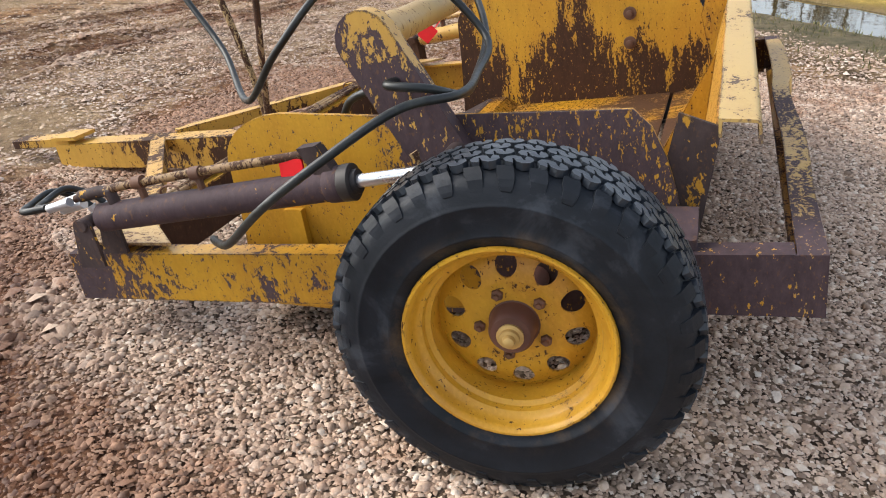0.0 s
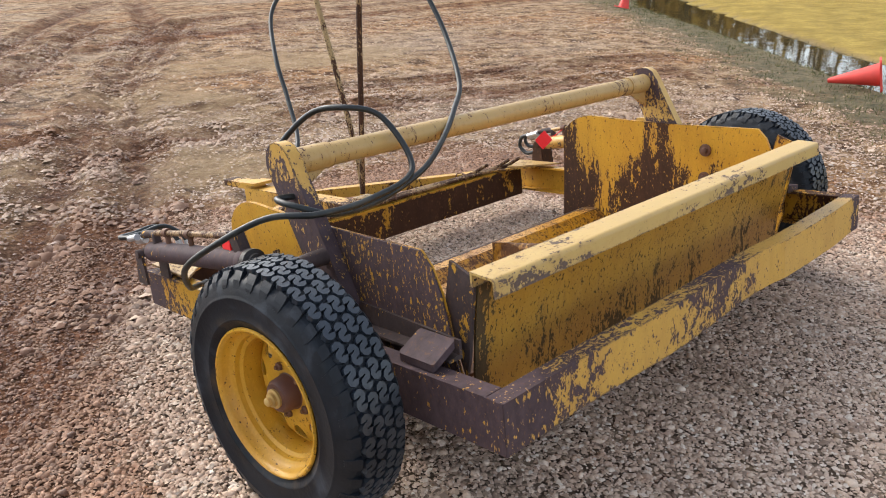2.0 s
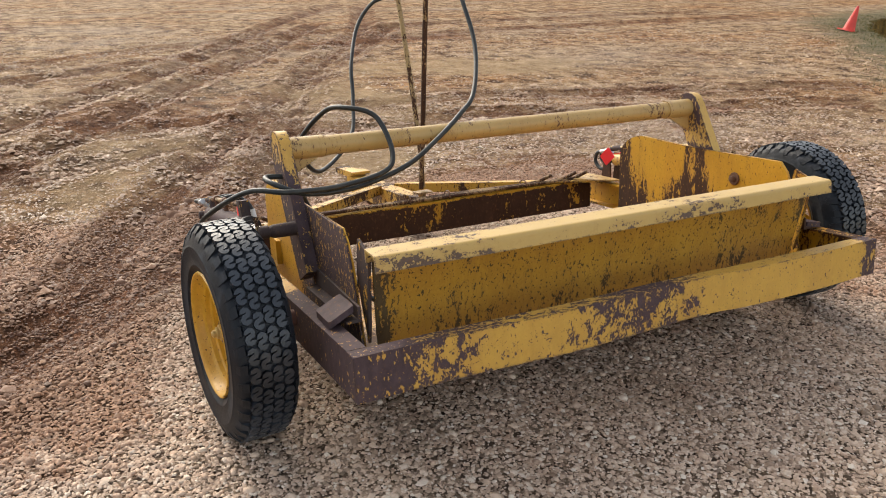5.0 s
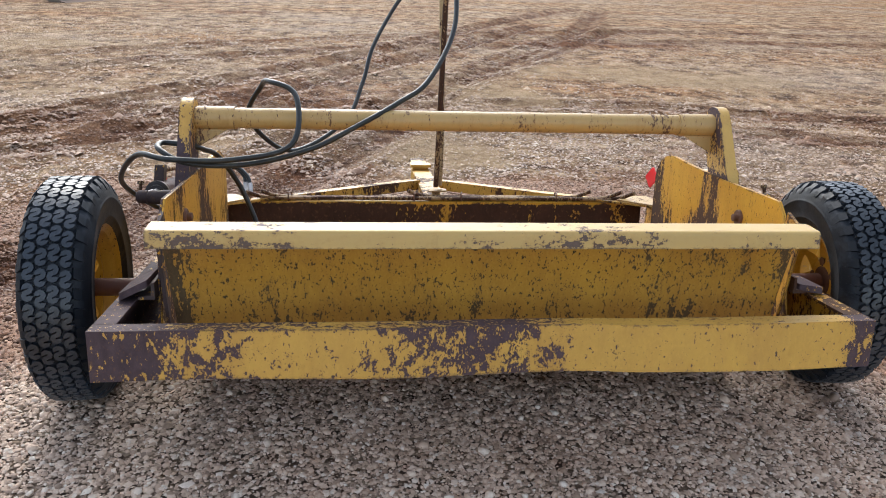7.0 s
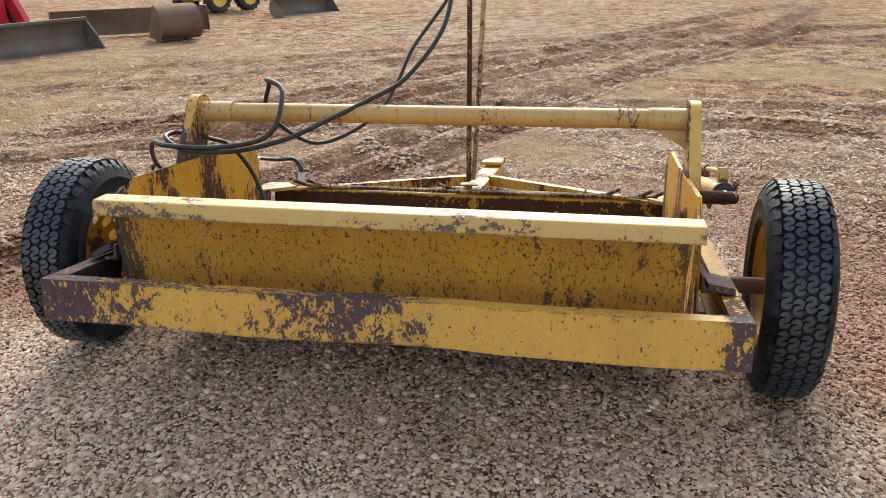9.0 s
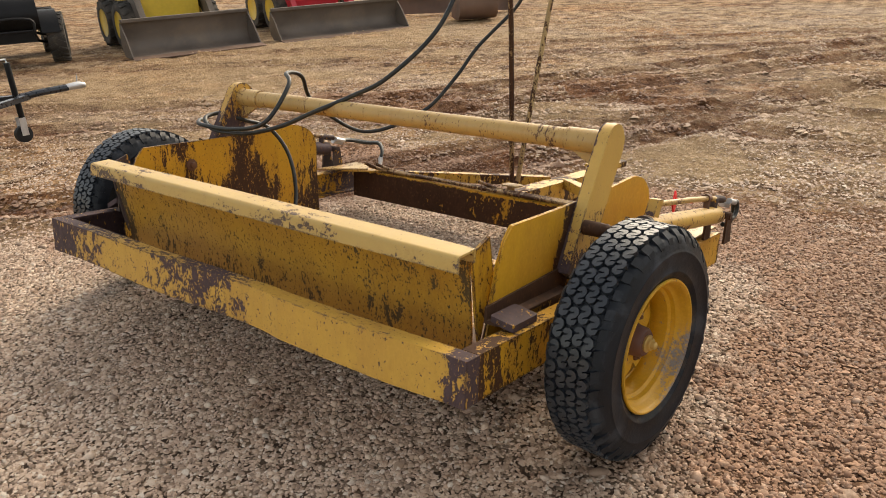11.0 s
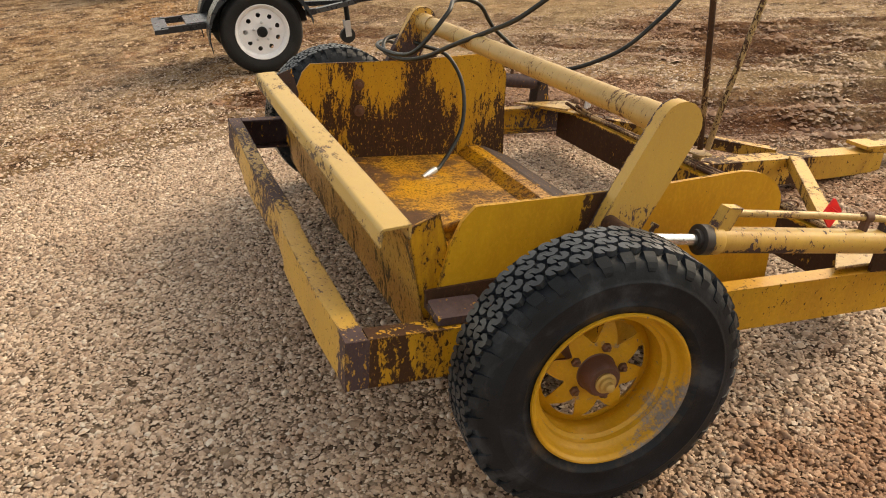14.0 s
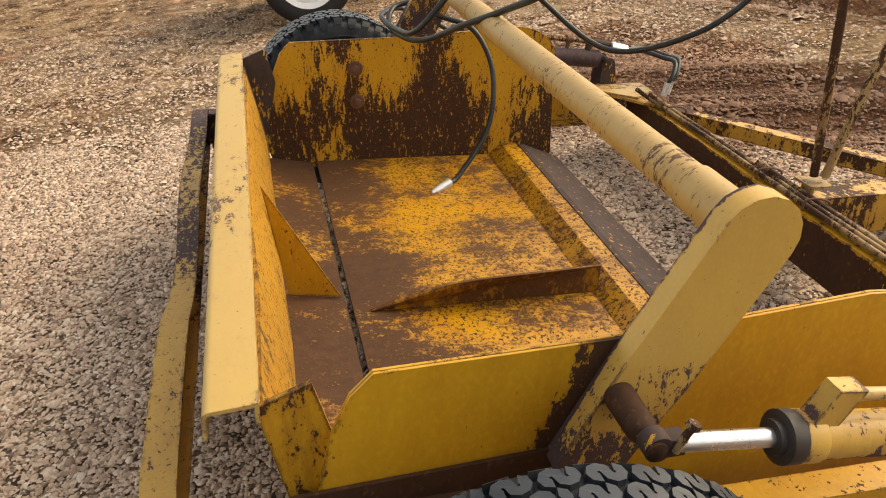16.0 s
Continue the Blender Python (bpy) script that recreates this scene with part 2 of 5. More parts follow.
bolt_rust = plain("bolt_rust", (0.12, 0.055, 0.03), 0.7, grain=90)
red_tag = plain("red_tag", (0.80, 0.015, 0.02), 0.45, vary=0.08)
pipe_rust = worn_paint("pipe_rust", 0.44, RUST, paint=(0.30, 0.19, 0.08), seed=21.0, grain=16, streak=(1, 1, 0.4), rough=0.6, edge=0)
pipe_tan = worn_paint("pipe_tan", 0.41, RUST, paint=(0.38, 0.26, 0.11), seed=22.0, grain=16, streak=(1, 1, 0.4), rough=0.6, edge=0)
gland_dark = plain("gland_dark", (0.028, 0.022, 0.020), 0.55, vary=0.4)


# ---- mesh helpers ----
def part(name, bm, material, parent=None, label="", smooth=None):
    """One mesh object from a bmesh, under a thing or part. smooth: the angle below which edges are shaded smooth."""
    bmesh.ops.recalc_face_normals(bm, faces=bm.faces[:])
    me = bpy.data.meshes.new(name)
    bm.to_mesh(me)
    bm.free()
    me.materials.append(material)
    if smooth:
        me.polygons.foreach_set("use_smooth", [True] * len(me.polygons))
        me.set_sharp_from_angle(angle=radians(smooth))
    ob = new(name, me)
    if parent:
        ob.parent = parent
    if label:
        tagged(ob, label)
    return ob


def box(bm, lo, hi, m=None):
    vs = [bm.verts.new((x, y, z)) for x in (lo[0], hi[0]) for y in (lo[1], hi[1]) for z in (lo[2], hi[2])]
    for f in ((0, 1, 3, 2), (4, 6, 7, 5), (0, 4, 5, 1), (2, 3, 7, 6), (0, 2, 6, 4), (1, 5, 7, 3)):
        bm.faces.new([vs[i] for i in f])
    if m:
        for v in vs:
            v.co = m @ v.co
    return vs


def prism(bm, outline, axis, lo, hi):
    """A flat outline (two coordinates a point) raised along an axis."""
    put = {"x": lambda a, b, d: (d, a, b), "y": lambda a, b, d: (a, d, b), "z": lambda a, b, d: (a, b, d)}[axis]
    ends = [[bm.verts.new(put(a, b, d)) for a, b in outline] for d in (lo, hi)]
    bm.faces.new(ends[0])
    bm.faces.new(ends[1][::-1])
    k = len(outline)
    for i in range(k):
        bm.faces.new((ends[0][i], ends[0][(i + 1) % k], ends[1][(i + 1) % k], ends[1][i]))
    return ends[0] + ends[1]


def soften(bm, width=0.002, segments=1):
    """Bevel the sharp edges."""
    sharp = [e for e in bm.edges if len(e.link_faces) == 2 and e.calc_face_angle(0) > 0.5]
    bmesh.ops.bevel(bm, geom=sharp, offset=width, segments=segments, affect="EDGES", profile=0.6)


def tube(bm, points, radius, sides=12, ends=True):
    """A round bar or hose along a line of points."""
    pts = [Vector(p) for p in points]
    rings = []
    side = None
    for i, p in enumerate(pts):
        way = (pts[min(i + 1, len(pts) - 1)] - pts[max(i - 1, 0)]).normalized()
        side = way.orthogonal().normalized() if side is None else (side - way * side.dot(way)).normalized()
        up = way.cross(side)
        r = radius[i] if isinstance(radius, (list, tuple)) else radius
        rings.append([bm.verts.new(p + r * (math.cos(a) * side + math.sin(a) * up)) for a in np.arange(sides) * 2 * math.pi / sides])
    for a, b in zip(rings, rings[1:]):
        for j in range(sides):
            bm.faces.new((a[j], a[(j + 1) % sides], b[(j + 1) % sides], b[j]))
    if ends:
        bm.faces.new(rings[0][::-1])
        bm.faces.new(rings[-1])


def flow(points, steps=8):
    """A smooth line through the points."""
    c = [Vector(p) for p in points]
    c = [2 * c[0] - c[1], *c, 2 * c[-1] - c[-2]]
    out = []
    for i in range(1, len(c) - 2):
        a, b, d, e = c[i - 1 : i + 3]
        for u in np.arange(steps) / steps:
            out.append(0.5 * (2 * b + (d - a) * u + (2 * a - 5 * b + 4 * d - e) * u * u + (3 * b - 3 * d + e - a) * u**3))
    return out + [c[-2]]


def lathe(bm, profile, sides=48, axis="x", centre=(0, 0, 0), close=False):
    """Turn a profile of (along, radius) round an axis."""
    rings = []
    for along, r in profile:
        ring = []
        for a in np.arange(sides) * 2 * math.pi / sides:
            c, s = r * math.cos(a), r * math.sin(a)
            p = {"x": (along, c, s), "y": (c, along, s), "z": (c, s, along)}[axis]
            ring.append(bm.verts.new(Vector(p) + Vector(centre)))
        rings.append(ring)
    pairs = list(zip(rings, rings[1:])) + ([(rings[-1], rings[0])] if close else [])
    for a, b in pairs:
        for j in range(sides):
            bm.faces.new((a[j], a[(j + 1) % sides], b[(j + 1) % sides], b[j]))
    if not close:
        if profile[0][1] > 1e-4:
            bm.faces.new(rings[0][::-1])
        if profile[-1][1] > 1e-4:
            bm.faces.new(rings[-1])
        bmesh.ops.remove_doubles(bm, verts=[v for ring in (rings[0], rings[-1]) for v in ring], dist=1e-6)


def rounded(corners, radius, steps=5):
    """An outline with some corners rounded: corners of (a, b, share of the radius)."""
    out, k = [], len(corners)
    for i, (a, b, share) in enumerate(corners):
        p = Vector((a, b))
        if not share:
            out.append((a, b))
            continue
        u = (Vector(corners[i - 1][:2]) - p).normalized() * radius * share
        v = (Vector(corners[(i + 1) % k][:2]) - p).normalized() * radius * share
        for t in np.linspace(0, 1, steps):
            q = p + u * (1 - t) ** 2 + v * t**2
            out.append((q.x, q.y))
    return out


def catch(name, label, category, at, turn=(0, 0, 0), group=""):
    """An Empty that holds a thing's parts."""
    ob = new(name)
    ob.empty_display_size = 0.1
    ob.matrix_world = pose(*at, *turn)
    return tagged(ob, label, category, group)


# ---- ground ----
RUTS = (
    ((-3.4, -0.2), (-1.9, 1.2), (-1.1, 3.0), (0.4, 6.0), (3.9, 12.6), (6.0, 18.5)),
    ((-2.3, 0.6), (-1.25, 1.6), (-0.3, 3.5), (1.0, 6.8), (4.6, 12.8)),
    ((-3.2, 4.0), (-1.4, 6.9), (-0.2, 8.8), (2.3, 13.8), (5.4, 19.0)),
    ((-2.4, 3.6), (-0.5, 7.0), (0.7, 8.9), (3.2, 13.6)),
    ((-7.0, 0.4), (-4.0, 2.6), (-1.0, 4.1), (2.2, 4.3), (6.0, 3.2)),
    ((-7.5, 1.6), (-4.0, 3.7), (-1.0, 5.0), (2.6, 5.2), (7.0, 4.0)),
    ((-12.0, 2.0), (-6.0, 6.0), (0.0, 9.5), (6.0, 11.5), (14.0, 12.0)),
    ((-12.0, 3.4), (-6.0, 7.6), (0.0, 11.0), (6.0, 13.2), (14.0, 13.6)),
)
POND = ((-3.5, -10.2), (2.6, -3.95), (5.1, -1.39), (8.88, 2.45), (13.1, 6.70), (15.0, 8.65), (16.1, 9.50), (17.5, 10.45), (19.4, 11.0), (22.3, 10.9), (26.5, 10.55), (36.0, 9.6))
POND_HALF = (0.45, 0.45, 0.42, 0.44, 0.50, 0.58, 0.50, 0.42, 0.40, 0.36, 0.36, 0.36)


def to_line(px, py, line):
    """The distance of points from a broken line, and how far along its run they lie (in segments)."""
    best, where = np.full(px.shape, 1e9), np.zeros(px.shape)
    for i, ((ax, ay), (bx, by)) in enumerate(zip(line, line[1:])):
        dx, dy = bx - ax, by - ay
        t = (((px - ax) * dx + (py - ay) * dy) / (dx * dx + dy * dy)).clip(0, 1)
        d = np.hypot(px - ax - t * dx, py - ay - t * dy)
        where = np.where(d < best, i + t, where)
        best = np.minimum(best, d)
    return best, where


def pond_edge(px, py):
    """Metres outside the water's edge (below 0: in the water)."""
    d, where = to_line(px, py, POND)
    return d - np.interp(where, range(len(POND_HALF)), POND_HALF)


def waves(px, py, size, seed):
    """Soft uneven relief from a few crossed sines."""
    r = np.random.RandomState(seed)
    out = np.zeros(px.shape)
    for k in range(7):
        a, f, p = r.uniform(0, 6.28), r.uniform(0.6, 1.7) / size, r.uniform(0, 6.28)
        out += np.sin((px * math.cos(a) + py * math.sin(a)) * f * 6.28 + p + 1.3 * np.sin(py * f * 2.1 + p))
    return out / 7


def lumps(px, py, cell, seed):
    """Random clods: a lattice of heights, smoothed between its knots."""
    table = np.random.RandomState(seed).uniform(-1, 1, (256, 256))
    u, v = px / cell, py / cell
    i, j = np.floor(u).astype(int), np.floor(v).astype(int)
    fu, fv = u - i, v - j
    fu, fv = fu * fu * (3 - 2 * fu), fv * fv * (3 - 2 * fv)
    at = lambda a, b: table[a % 256, b % 256]  # noqa: E731
    return (at(i, j) * (1 - fu) + at(i + 1, j) * fu) * (1 - fv) + (at(i, j + 1) * (1 - fu) + at(i + 1, j + 1) * fu) * fv


def clay_at(px, py):
    """How far the gravel is churned to clay, 0 to 1."""
    out = np.zeros(px.shape)
    for k, line in enumerate(RUTS):
        d, _ = to_line(px, py, line)
        out = np.maximum(out, np.exp(-((d / (0.30 if k < 4 else 0.36)) ** 2)) * (0.95 if k < 4 else 0.75))
    out = np.maximum(out, 0.62 * np.exp(-(((px - 3.2) / 1.5) ** 2) - ((py - 1.5) / 1.9) ** 2) * (0.75 + 0.5 * waves(px, py, 0.7, 23)))
    return out.clip(0, 1)


def height_at(px, py):
    z = 0.010 * waves(px, py, 0.9, 3) + 0.025 * waves(px, py, 6.0, 4) * np.clip((np.hypot(px, py) - 3.0) / 3, 0, 1)
    for k, line in enumerate(RUTS):
        d, _ = to_line(px, py, line)
        deep = 0.042 if k < 4 else 0.024
        z += -deep * np.exp(-((d / 0.17) ** 2)) + 0.6 * deep * np.exp(-(((d - 0.30) / 0.10) ** 2))
        z += 0.20 * deep * np.cos(d * 46) * np.exp(-((d / 0.34) ** 2))  # tread marks along the track
    churned = np.clip((np.hypot(px, py - 0.3) - 2.4) / 1.5, 0, 1) * (0.55 + 0.45 * np.clip(clay_at(px, py) * 1.5, 0, 1))
    z += churned * (0.006 * lumps(px, py, 0.50, 1) + 0.008 * lumps(px, py, 0.21, 2) + 0.013 * lumps(px * 0.8, py, 0.12, 5))
    near = np.exp(-((px / 1.9) ** 4)) * np.exp(-(((py - 0.4) / 1.7) ** 4))
    z *= 1 - 0.75 * near
    z -= 0.04 * np.clip((-px - 3.0) / 1.2, 0, 1)
    e = pond_edge(px, py)
    z -= 0.30 * np.clip((0.22 - e) / 0.6, 0, 1) ** 1.3 + 0.035 * np.clip((1.4 - e) / 1.1, 0, 1)
    return z


SANDY = ((0.2, 3.3, 0.55, 0.6), (1.0, 5.6, 0.7, 1.5), (2.6, 7.6, 1.1, 0.9), (4.2, 7.1, 1.2, 0.8), (-1.5, 3.1, 0.5, 0.55), (-1.4, 4.4, 0.6, 0.5), (-4.5, 1.9, 0.8, 0.4), (-8.0, 8.0, 4.0, 4.5), (-7.0, 3.5, 2.0, 1.6))
DARK_SOIL = ((1.0, 2.1, 1.2, 0.7), (1.9, 0.9, 1.0, 1.3), (-1.9, 0.7, 0.6, 0.8), (-1.0, 2.4, 0.6, 0.7), (-2.2, 1.9, 0.9, 0.7), (-3.3, 3.9, 1.2, 0.5), (-1.2, 5.6, 0.9, 0.8), (3.9, 10.6, 1.6, 0.5))


def soil_at(px, py):
    """Darker soil (up to 1) and pale sandy hardpan (down to -1)."""
    bend = 0.35 * waves(px, py, 1.3, 51)
    out = 0.60 * waves(px * 0.8 + bend, py * 0.8, 2.3, 37) + 0.38 * lumps(px + py * 0.5 + bend, py - px * 0.5, 0.75, 8)
    # Churned soil along the ruts, with rut shadows put in as dark bands.
    for line in RUTS:
        d, _ = to_line(px, py, line)
        out = np.maximum(out, np.exp(-((d / 0.42) ** 2)) * (0.42 + 0.34 * np.cos(d * 25 + 2 * bend) + 0.5 * lumps(px, py, 0.45, 6)))
    for group, sign in ((SANDY, -1.15), (DARK_SOIL, 0.95)):
        for x, y, rx, ry in group:
            u, v = (px - x) / rx + bend, (py - y) / ry - bend
            out = out + sign * np.exp(-((u * u + v * v) ** 1.5)) * (0.9 + 0.4 * lumps(px, py, 0.3, 9))
    away = np.clip(np.maximum(np.abs(px) - 1.10, np.abs(py - 0.2) - 1.15) / 0.5, 0, 1)
    return (out * away).clip(-1, 1)


def field_at(px, py):
    """The dry meadow beyond the ditch, 0 to 1."""
    return np.clip((0.71 * px - 0.70 * py - 5.0) / 0.25, 0, 1) * np.clip((9.75 - 0.13 * (px - 17.5).clip(-3, 30) + 0.2 * np.sin(px * 0.7) - py) / 0.5, 0, 1)


def spread(fine, low, high, outer):
    """Grid lines: even inside, ever wider towards the horizon."""
    def tail(start):
        line, s = [start], fine
        while line[-1] < outer:
            s *= 1.15
            line.append(line[-1] + s)
        return np.array(line[1:])

    return np.concatenate([-tail(-low)[::-1], np.arange(low, high + fine / 2, fine), tail(high)])


def soil_tint(n, tone):
    """Darken and redden the darker soil, lighten the sandy hardpan."""
    soil = n.add("ShaderNodeAttribute")
    soil.attribute_name = "soil"
    pos = n.coords("Position")
    broken = n.math("ADD", soil.outputs["Fac"], n.span(n.noise(pos, 5.0, 9, 0.78), 0.3, 0.7, -0.6, 0.6))
    tone = n.mix(n.span(broken, 0.15, 0.75, 0.0, 0.92), tone, n.mix(1.0, tone, (0.60, 0.43, 0.33), "MULTIPLY"))
    return n.mix(n.span(broken, -0.15, -0.9, 0.0, 0.6), tone, n.mix(n.span(n.noise(pos, 14, 8, 0.8), 0.35, 0.65), (0.55, 0.385, 0.215), (0.34, 0.225, 0.12)))


def ground_material():
    n = Nodes("gravel_ground")
    pos = n.coords("Position")
    clay = n.add("ShaderNodeAttribute")
    clay.attribute_name = "clay"
    grass = n.add("ShaderNodeAttribute")
    grass.attribute_name = "grass"
    vor = n.add("ShaderNodeTexVoronoi", Scale=38.0)
    n.link(pos, vor.inputs["Vector"])
    stone = n.ramp(n.add("ShaderNodeSeparateColor").outputs[0], (0.0, (0.1, 0.1, 0.1)), (1.0, (0.2, 0.2, 0.2)))
    sep = n.tree.nodes[-2]
    n.link(vor.outputs["Color"], sep.inputs[0])
    # Base between the near pebbles: shade of the gaps put into a dark colour.
    stone = n.ramp(sep.outputs[0], (0.0, (0.06, 0.04, 0.028)), (0.45, (0.13, 0.088, 0.06)), (0.8, (0.23, 0.165, 0.115)), (1.0, (0.34, 0.255, 0.18)))
    away = n.add("ShaderNodeVectorMath")
    away.operation = "LENGTH"
    n.link(pos, away.inputs[0])
    far = n.span(away.outputs["Value"], 2.0, 2.9)
    # Grit of the open yard, fine over coarse; shade in its hollows is coloured in.
    grit = n.noise(pos, 3.2, 14.0, 0.82)
    yard = n.ramp(grit, (0.40, (0.62, 0.44, 0.275)), (0.47, (0.44, 0.29, 0.165)), (0.53, (0.265, 0.160, 0.085)), (0.59, (0.080, 0.042, 0.022)))
    tone = n.mix(far, stone, yard)
    # Broad drifts of orange soil and of greyer stone.
    wide = n.noise(n.coords("Position", (0.6, 1.3, 1), turn=-14), 0.42, 7.0, 0.66)
    tone = n.mix(n.math("MULTIPLY", n.span(wide, 0.50, 0.64, 0.0, 0.75), far), tone, n.mix(1.0, tone, (0.98, 0.74, 0.52), "MULTIPLY"))
    tone = n.mix(n.math("MULTIPLY", n.span(wide, 0.48, 0.34, 0.0, 0.6), far), tone, n.mix(0.5, tone, (0.50, 0.41, 0.34)))
    # Clay turned up in the ruts.
    earth = n.mix(n.span(n.noise(pos, 22, 7, 0.75), 0.38, 0.64), (0.075, 0.032, 0.017), (0.25, 0.125, 0.062))
    churn = n.math("MULTIPLY", clay.outputs["Fac"], n.span(n.noise(pos, 6, 9, 0.8), 0.38, 0.60, 0.35, 1.0))
    furrow = n.noise(n.coords("Position", (2.6, 0.22, 1), turn=30), 1.6, 10.0, 0.74)
    churn = n.math("MAXIMUM", churn, n.math("MULTIPLY", n.span(furrow, 0.54, 0.64, 0.0, 0.55), far))
    tone = n.mix(n.math("MINIMUM", churn, 0.88), tone, earth)
    tone = soil_tint(n, tone)
    turf = n.mix(n.span(n.noise(pos, 1.6, 9, 0.78), 0.36, 0.64), (0.33, 0.22, 0.05), (0.66, 0.46, 0.115))
    turf = n.mix(n.span(n.noise(pos, 30, 5, 0.75), 0.42, 0.7, 0, 0.6), turf, (0.17, 0.15, 0.04))
    tone = n.mix(n.math("MULTIPLY", grass.outputs["Fac"], n.span(n.noise(pos, 9, 5, 0.7), 0.15, 0.4)), tone, turf)
    bank = n.add("ShaderNodeAttribute")
    bank.attribute_name = "bank"
    # Bank grass, its colour darkened for the shade it lies in.
    shaded_sedge = n.mix(n.span(n.noise(pos, 5, 8, 0.75), 0.36, 0.64), (0.095, 0.092, 0.050), (0.27, 0.22, 0.13))
    tone = n.mix(n.math("MULTIPLY", bank.outputs["Fac"], n.span(n.noise(pos, 7, 6, 0.75), 0.25, 0.5, 0.35, 0.95)), tone, shaded_sedge)
    h = n.math("SUBTRACT", n.math("SUBTRACT", 1.0, vor.outputs["Distance"]), n.math("MULTIPLY", n.math("MULTIPLY", n.math("ADD", grit, furrow), far), 6.0))
    rough_bump = n.bump(n.noise(pos, 120, 4, 0.7), 0.5, 0.01)
    return n.done(tone, 0.9, n.bump(h, 0.9, 0.02, rough_bump), spec=0.15)


xs, ys = spread(0.07, -9.0, 10.0, 900), spread(0.07, -5.0, 15.0, 900)
gx, gy = np.meshgrid(xs, ys, indexing="ij")
gz = height_at(gx, gy) - 0.008
nx, ny = gx.shape
idx = np.arange(nx * ny).reshape(nx, ny)
quads = np.stack([idx[:-1, :-1], idx[1:, :-1], idx[1:, 1:], idx[:-1, 1:]], -1).reshape(-1, 4)
me = bpy.data.meshes.new("ground")
me.from_pydata(np.stack([gx, gy, gz], -1).reshape(-1, 3).tolist(), [], quads.tolist())
me.polygons.foreach_set("use_smooth", [True] * len(me.polygons))
field = field_at(gx, gy) * (pond_edge(gx, gy) > 0.05)
bank = np.clip((1.55 + 0.5 * waves(gx, gy, 1.1, 61) - pond_edge(gx, gy)) / 0.7, 0, 1) * (1 - field)
for key, values in (("clay", clay_at(gx, gy)), ("soil", soil_at(gx, gy)), ("grass", field), ("bank", bank)):
    att = me.attributes.new(key, "FLOAT", "POINT")
    att.data.foreach_set("value", values.ravel().astype(np.float32))
me.materials.append(ground_material())
tagged(new("ground", me), "yard of tan gravel churned to reddish clay in wheel ruts", "ground", kind="structure")


def pebble_material():
    n = Nodes("pebbles")
    rnd = n.add("ShaderNodeNewGeometry").outputs["Random Per Island"]
    clay = n.add("ShaderNodeAttribute")
    clay.attribute_name = "clay"
    tone = n.ramp(rnd, (0.0, (0.20, 0.135, 0.095)), (0.2, (0.42, 0.292, 0.205)), (0.55, (0.64, 0.465, 0.34)), (0.85, (0.74, 0.575, 0.44)), (1.0, (0.82, 0.72, 0.60)))
    red = n.ramp(n.math("FRACT", n.math("MULTIPLY", rnd, 7.3), 0.0), (0.0, (0.10, 0.045, 0.026)), (0.6, (0.21, 0.110, 0.062)), (1.0, (0.42, 0.29, 0.19)))
    tone = n.mix(clay.outputs["Fac"], tone, red)
    pos = n.coords("Position")
    tone = n.mix(n.span(n.noise(pos, 70, 5, 0.7), 0.35, 0.75, 0, 0.4), tone, (0.20, 0.135, 0.10))
    away = n.add("ShaderNodeVectorMath")
    away.operation = "LENGTH"
    n.link(pos, away.inputs[0])
    # The same grit puts hollow shade into the colour of far stones.
    grit = n.noise(pos, 3.2, 14.0, 0.82)
    yard = n.ramp(grit, (0.40, (0.64, 0.46, 0.29)), (0.48, (0.42, 0.275, 0.155)), (0.59, (0.10, 0.055, 0.033)))
    tone = n.mix(n.span(away.outputs["Value"], 2.8, 7.5, 0.0, 0.8), tone, n.mix(0.55, n.mix(1.0, tone, (1.0, 0.87, 0.72), "MULTIPLY"), yard))
    tone = n.mix(n.span(n.noise(pos, 1.1, 4, 0.6), 0.48, 0.68, 0, 0.30), tone, (0.22, 0.125, 0.075))
    tone = soil_tint(n, tone)
    return n.done(tone, n.span(rnd, 0.0, 1.0, 0.55, 0.8), n.bump(n.noise(pos, 260, 3, 0.6), 0.25, 0.003), spec=0.42)


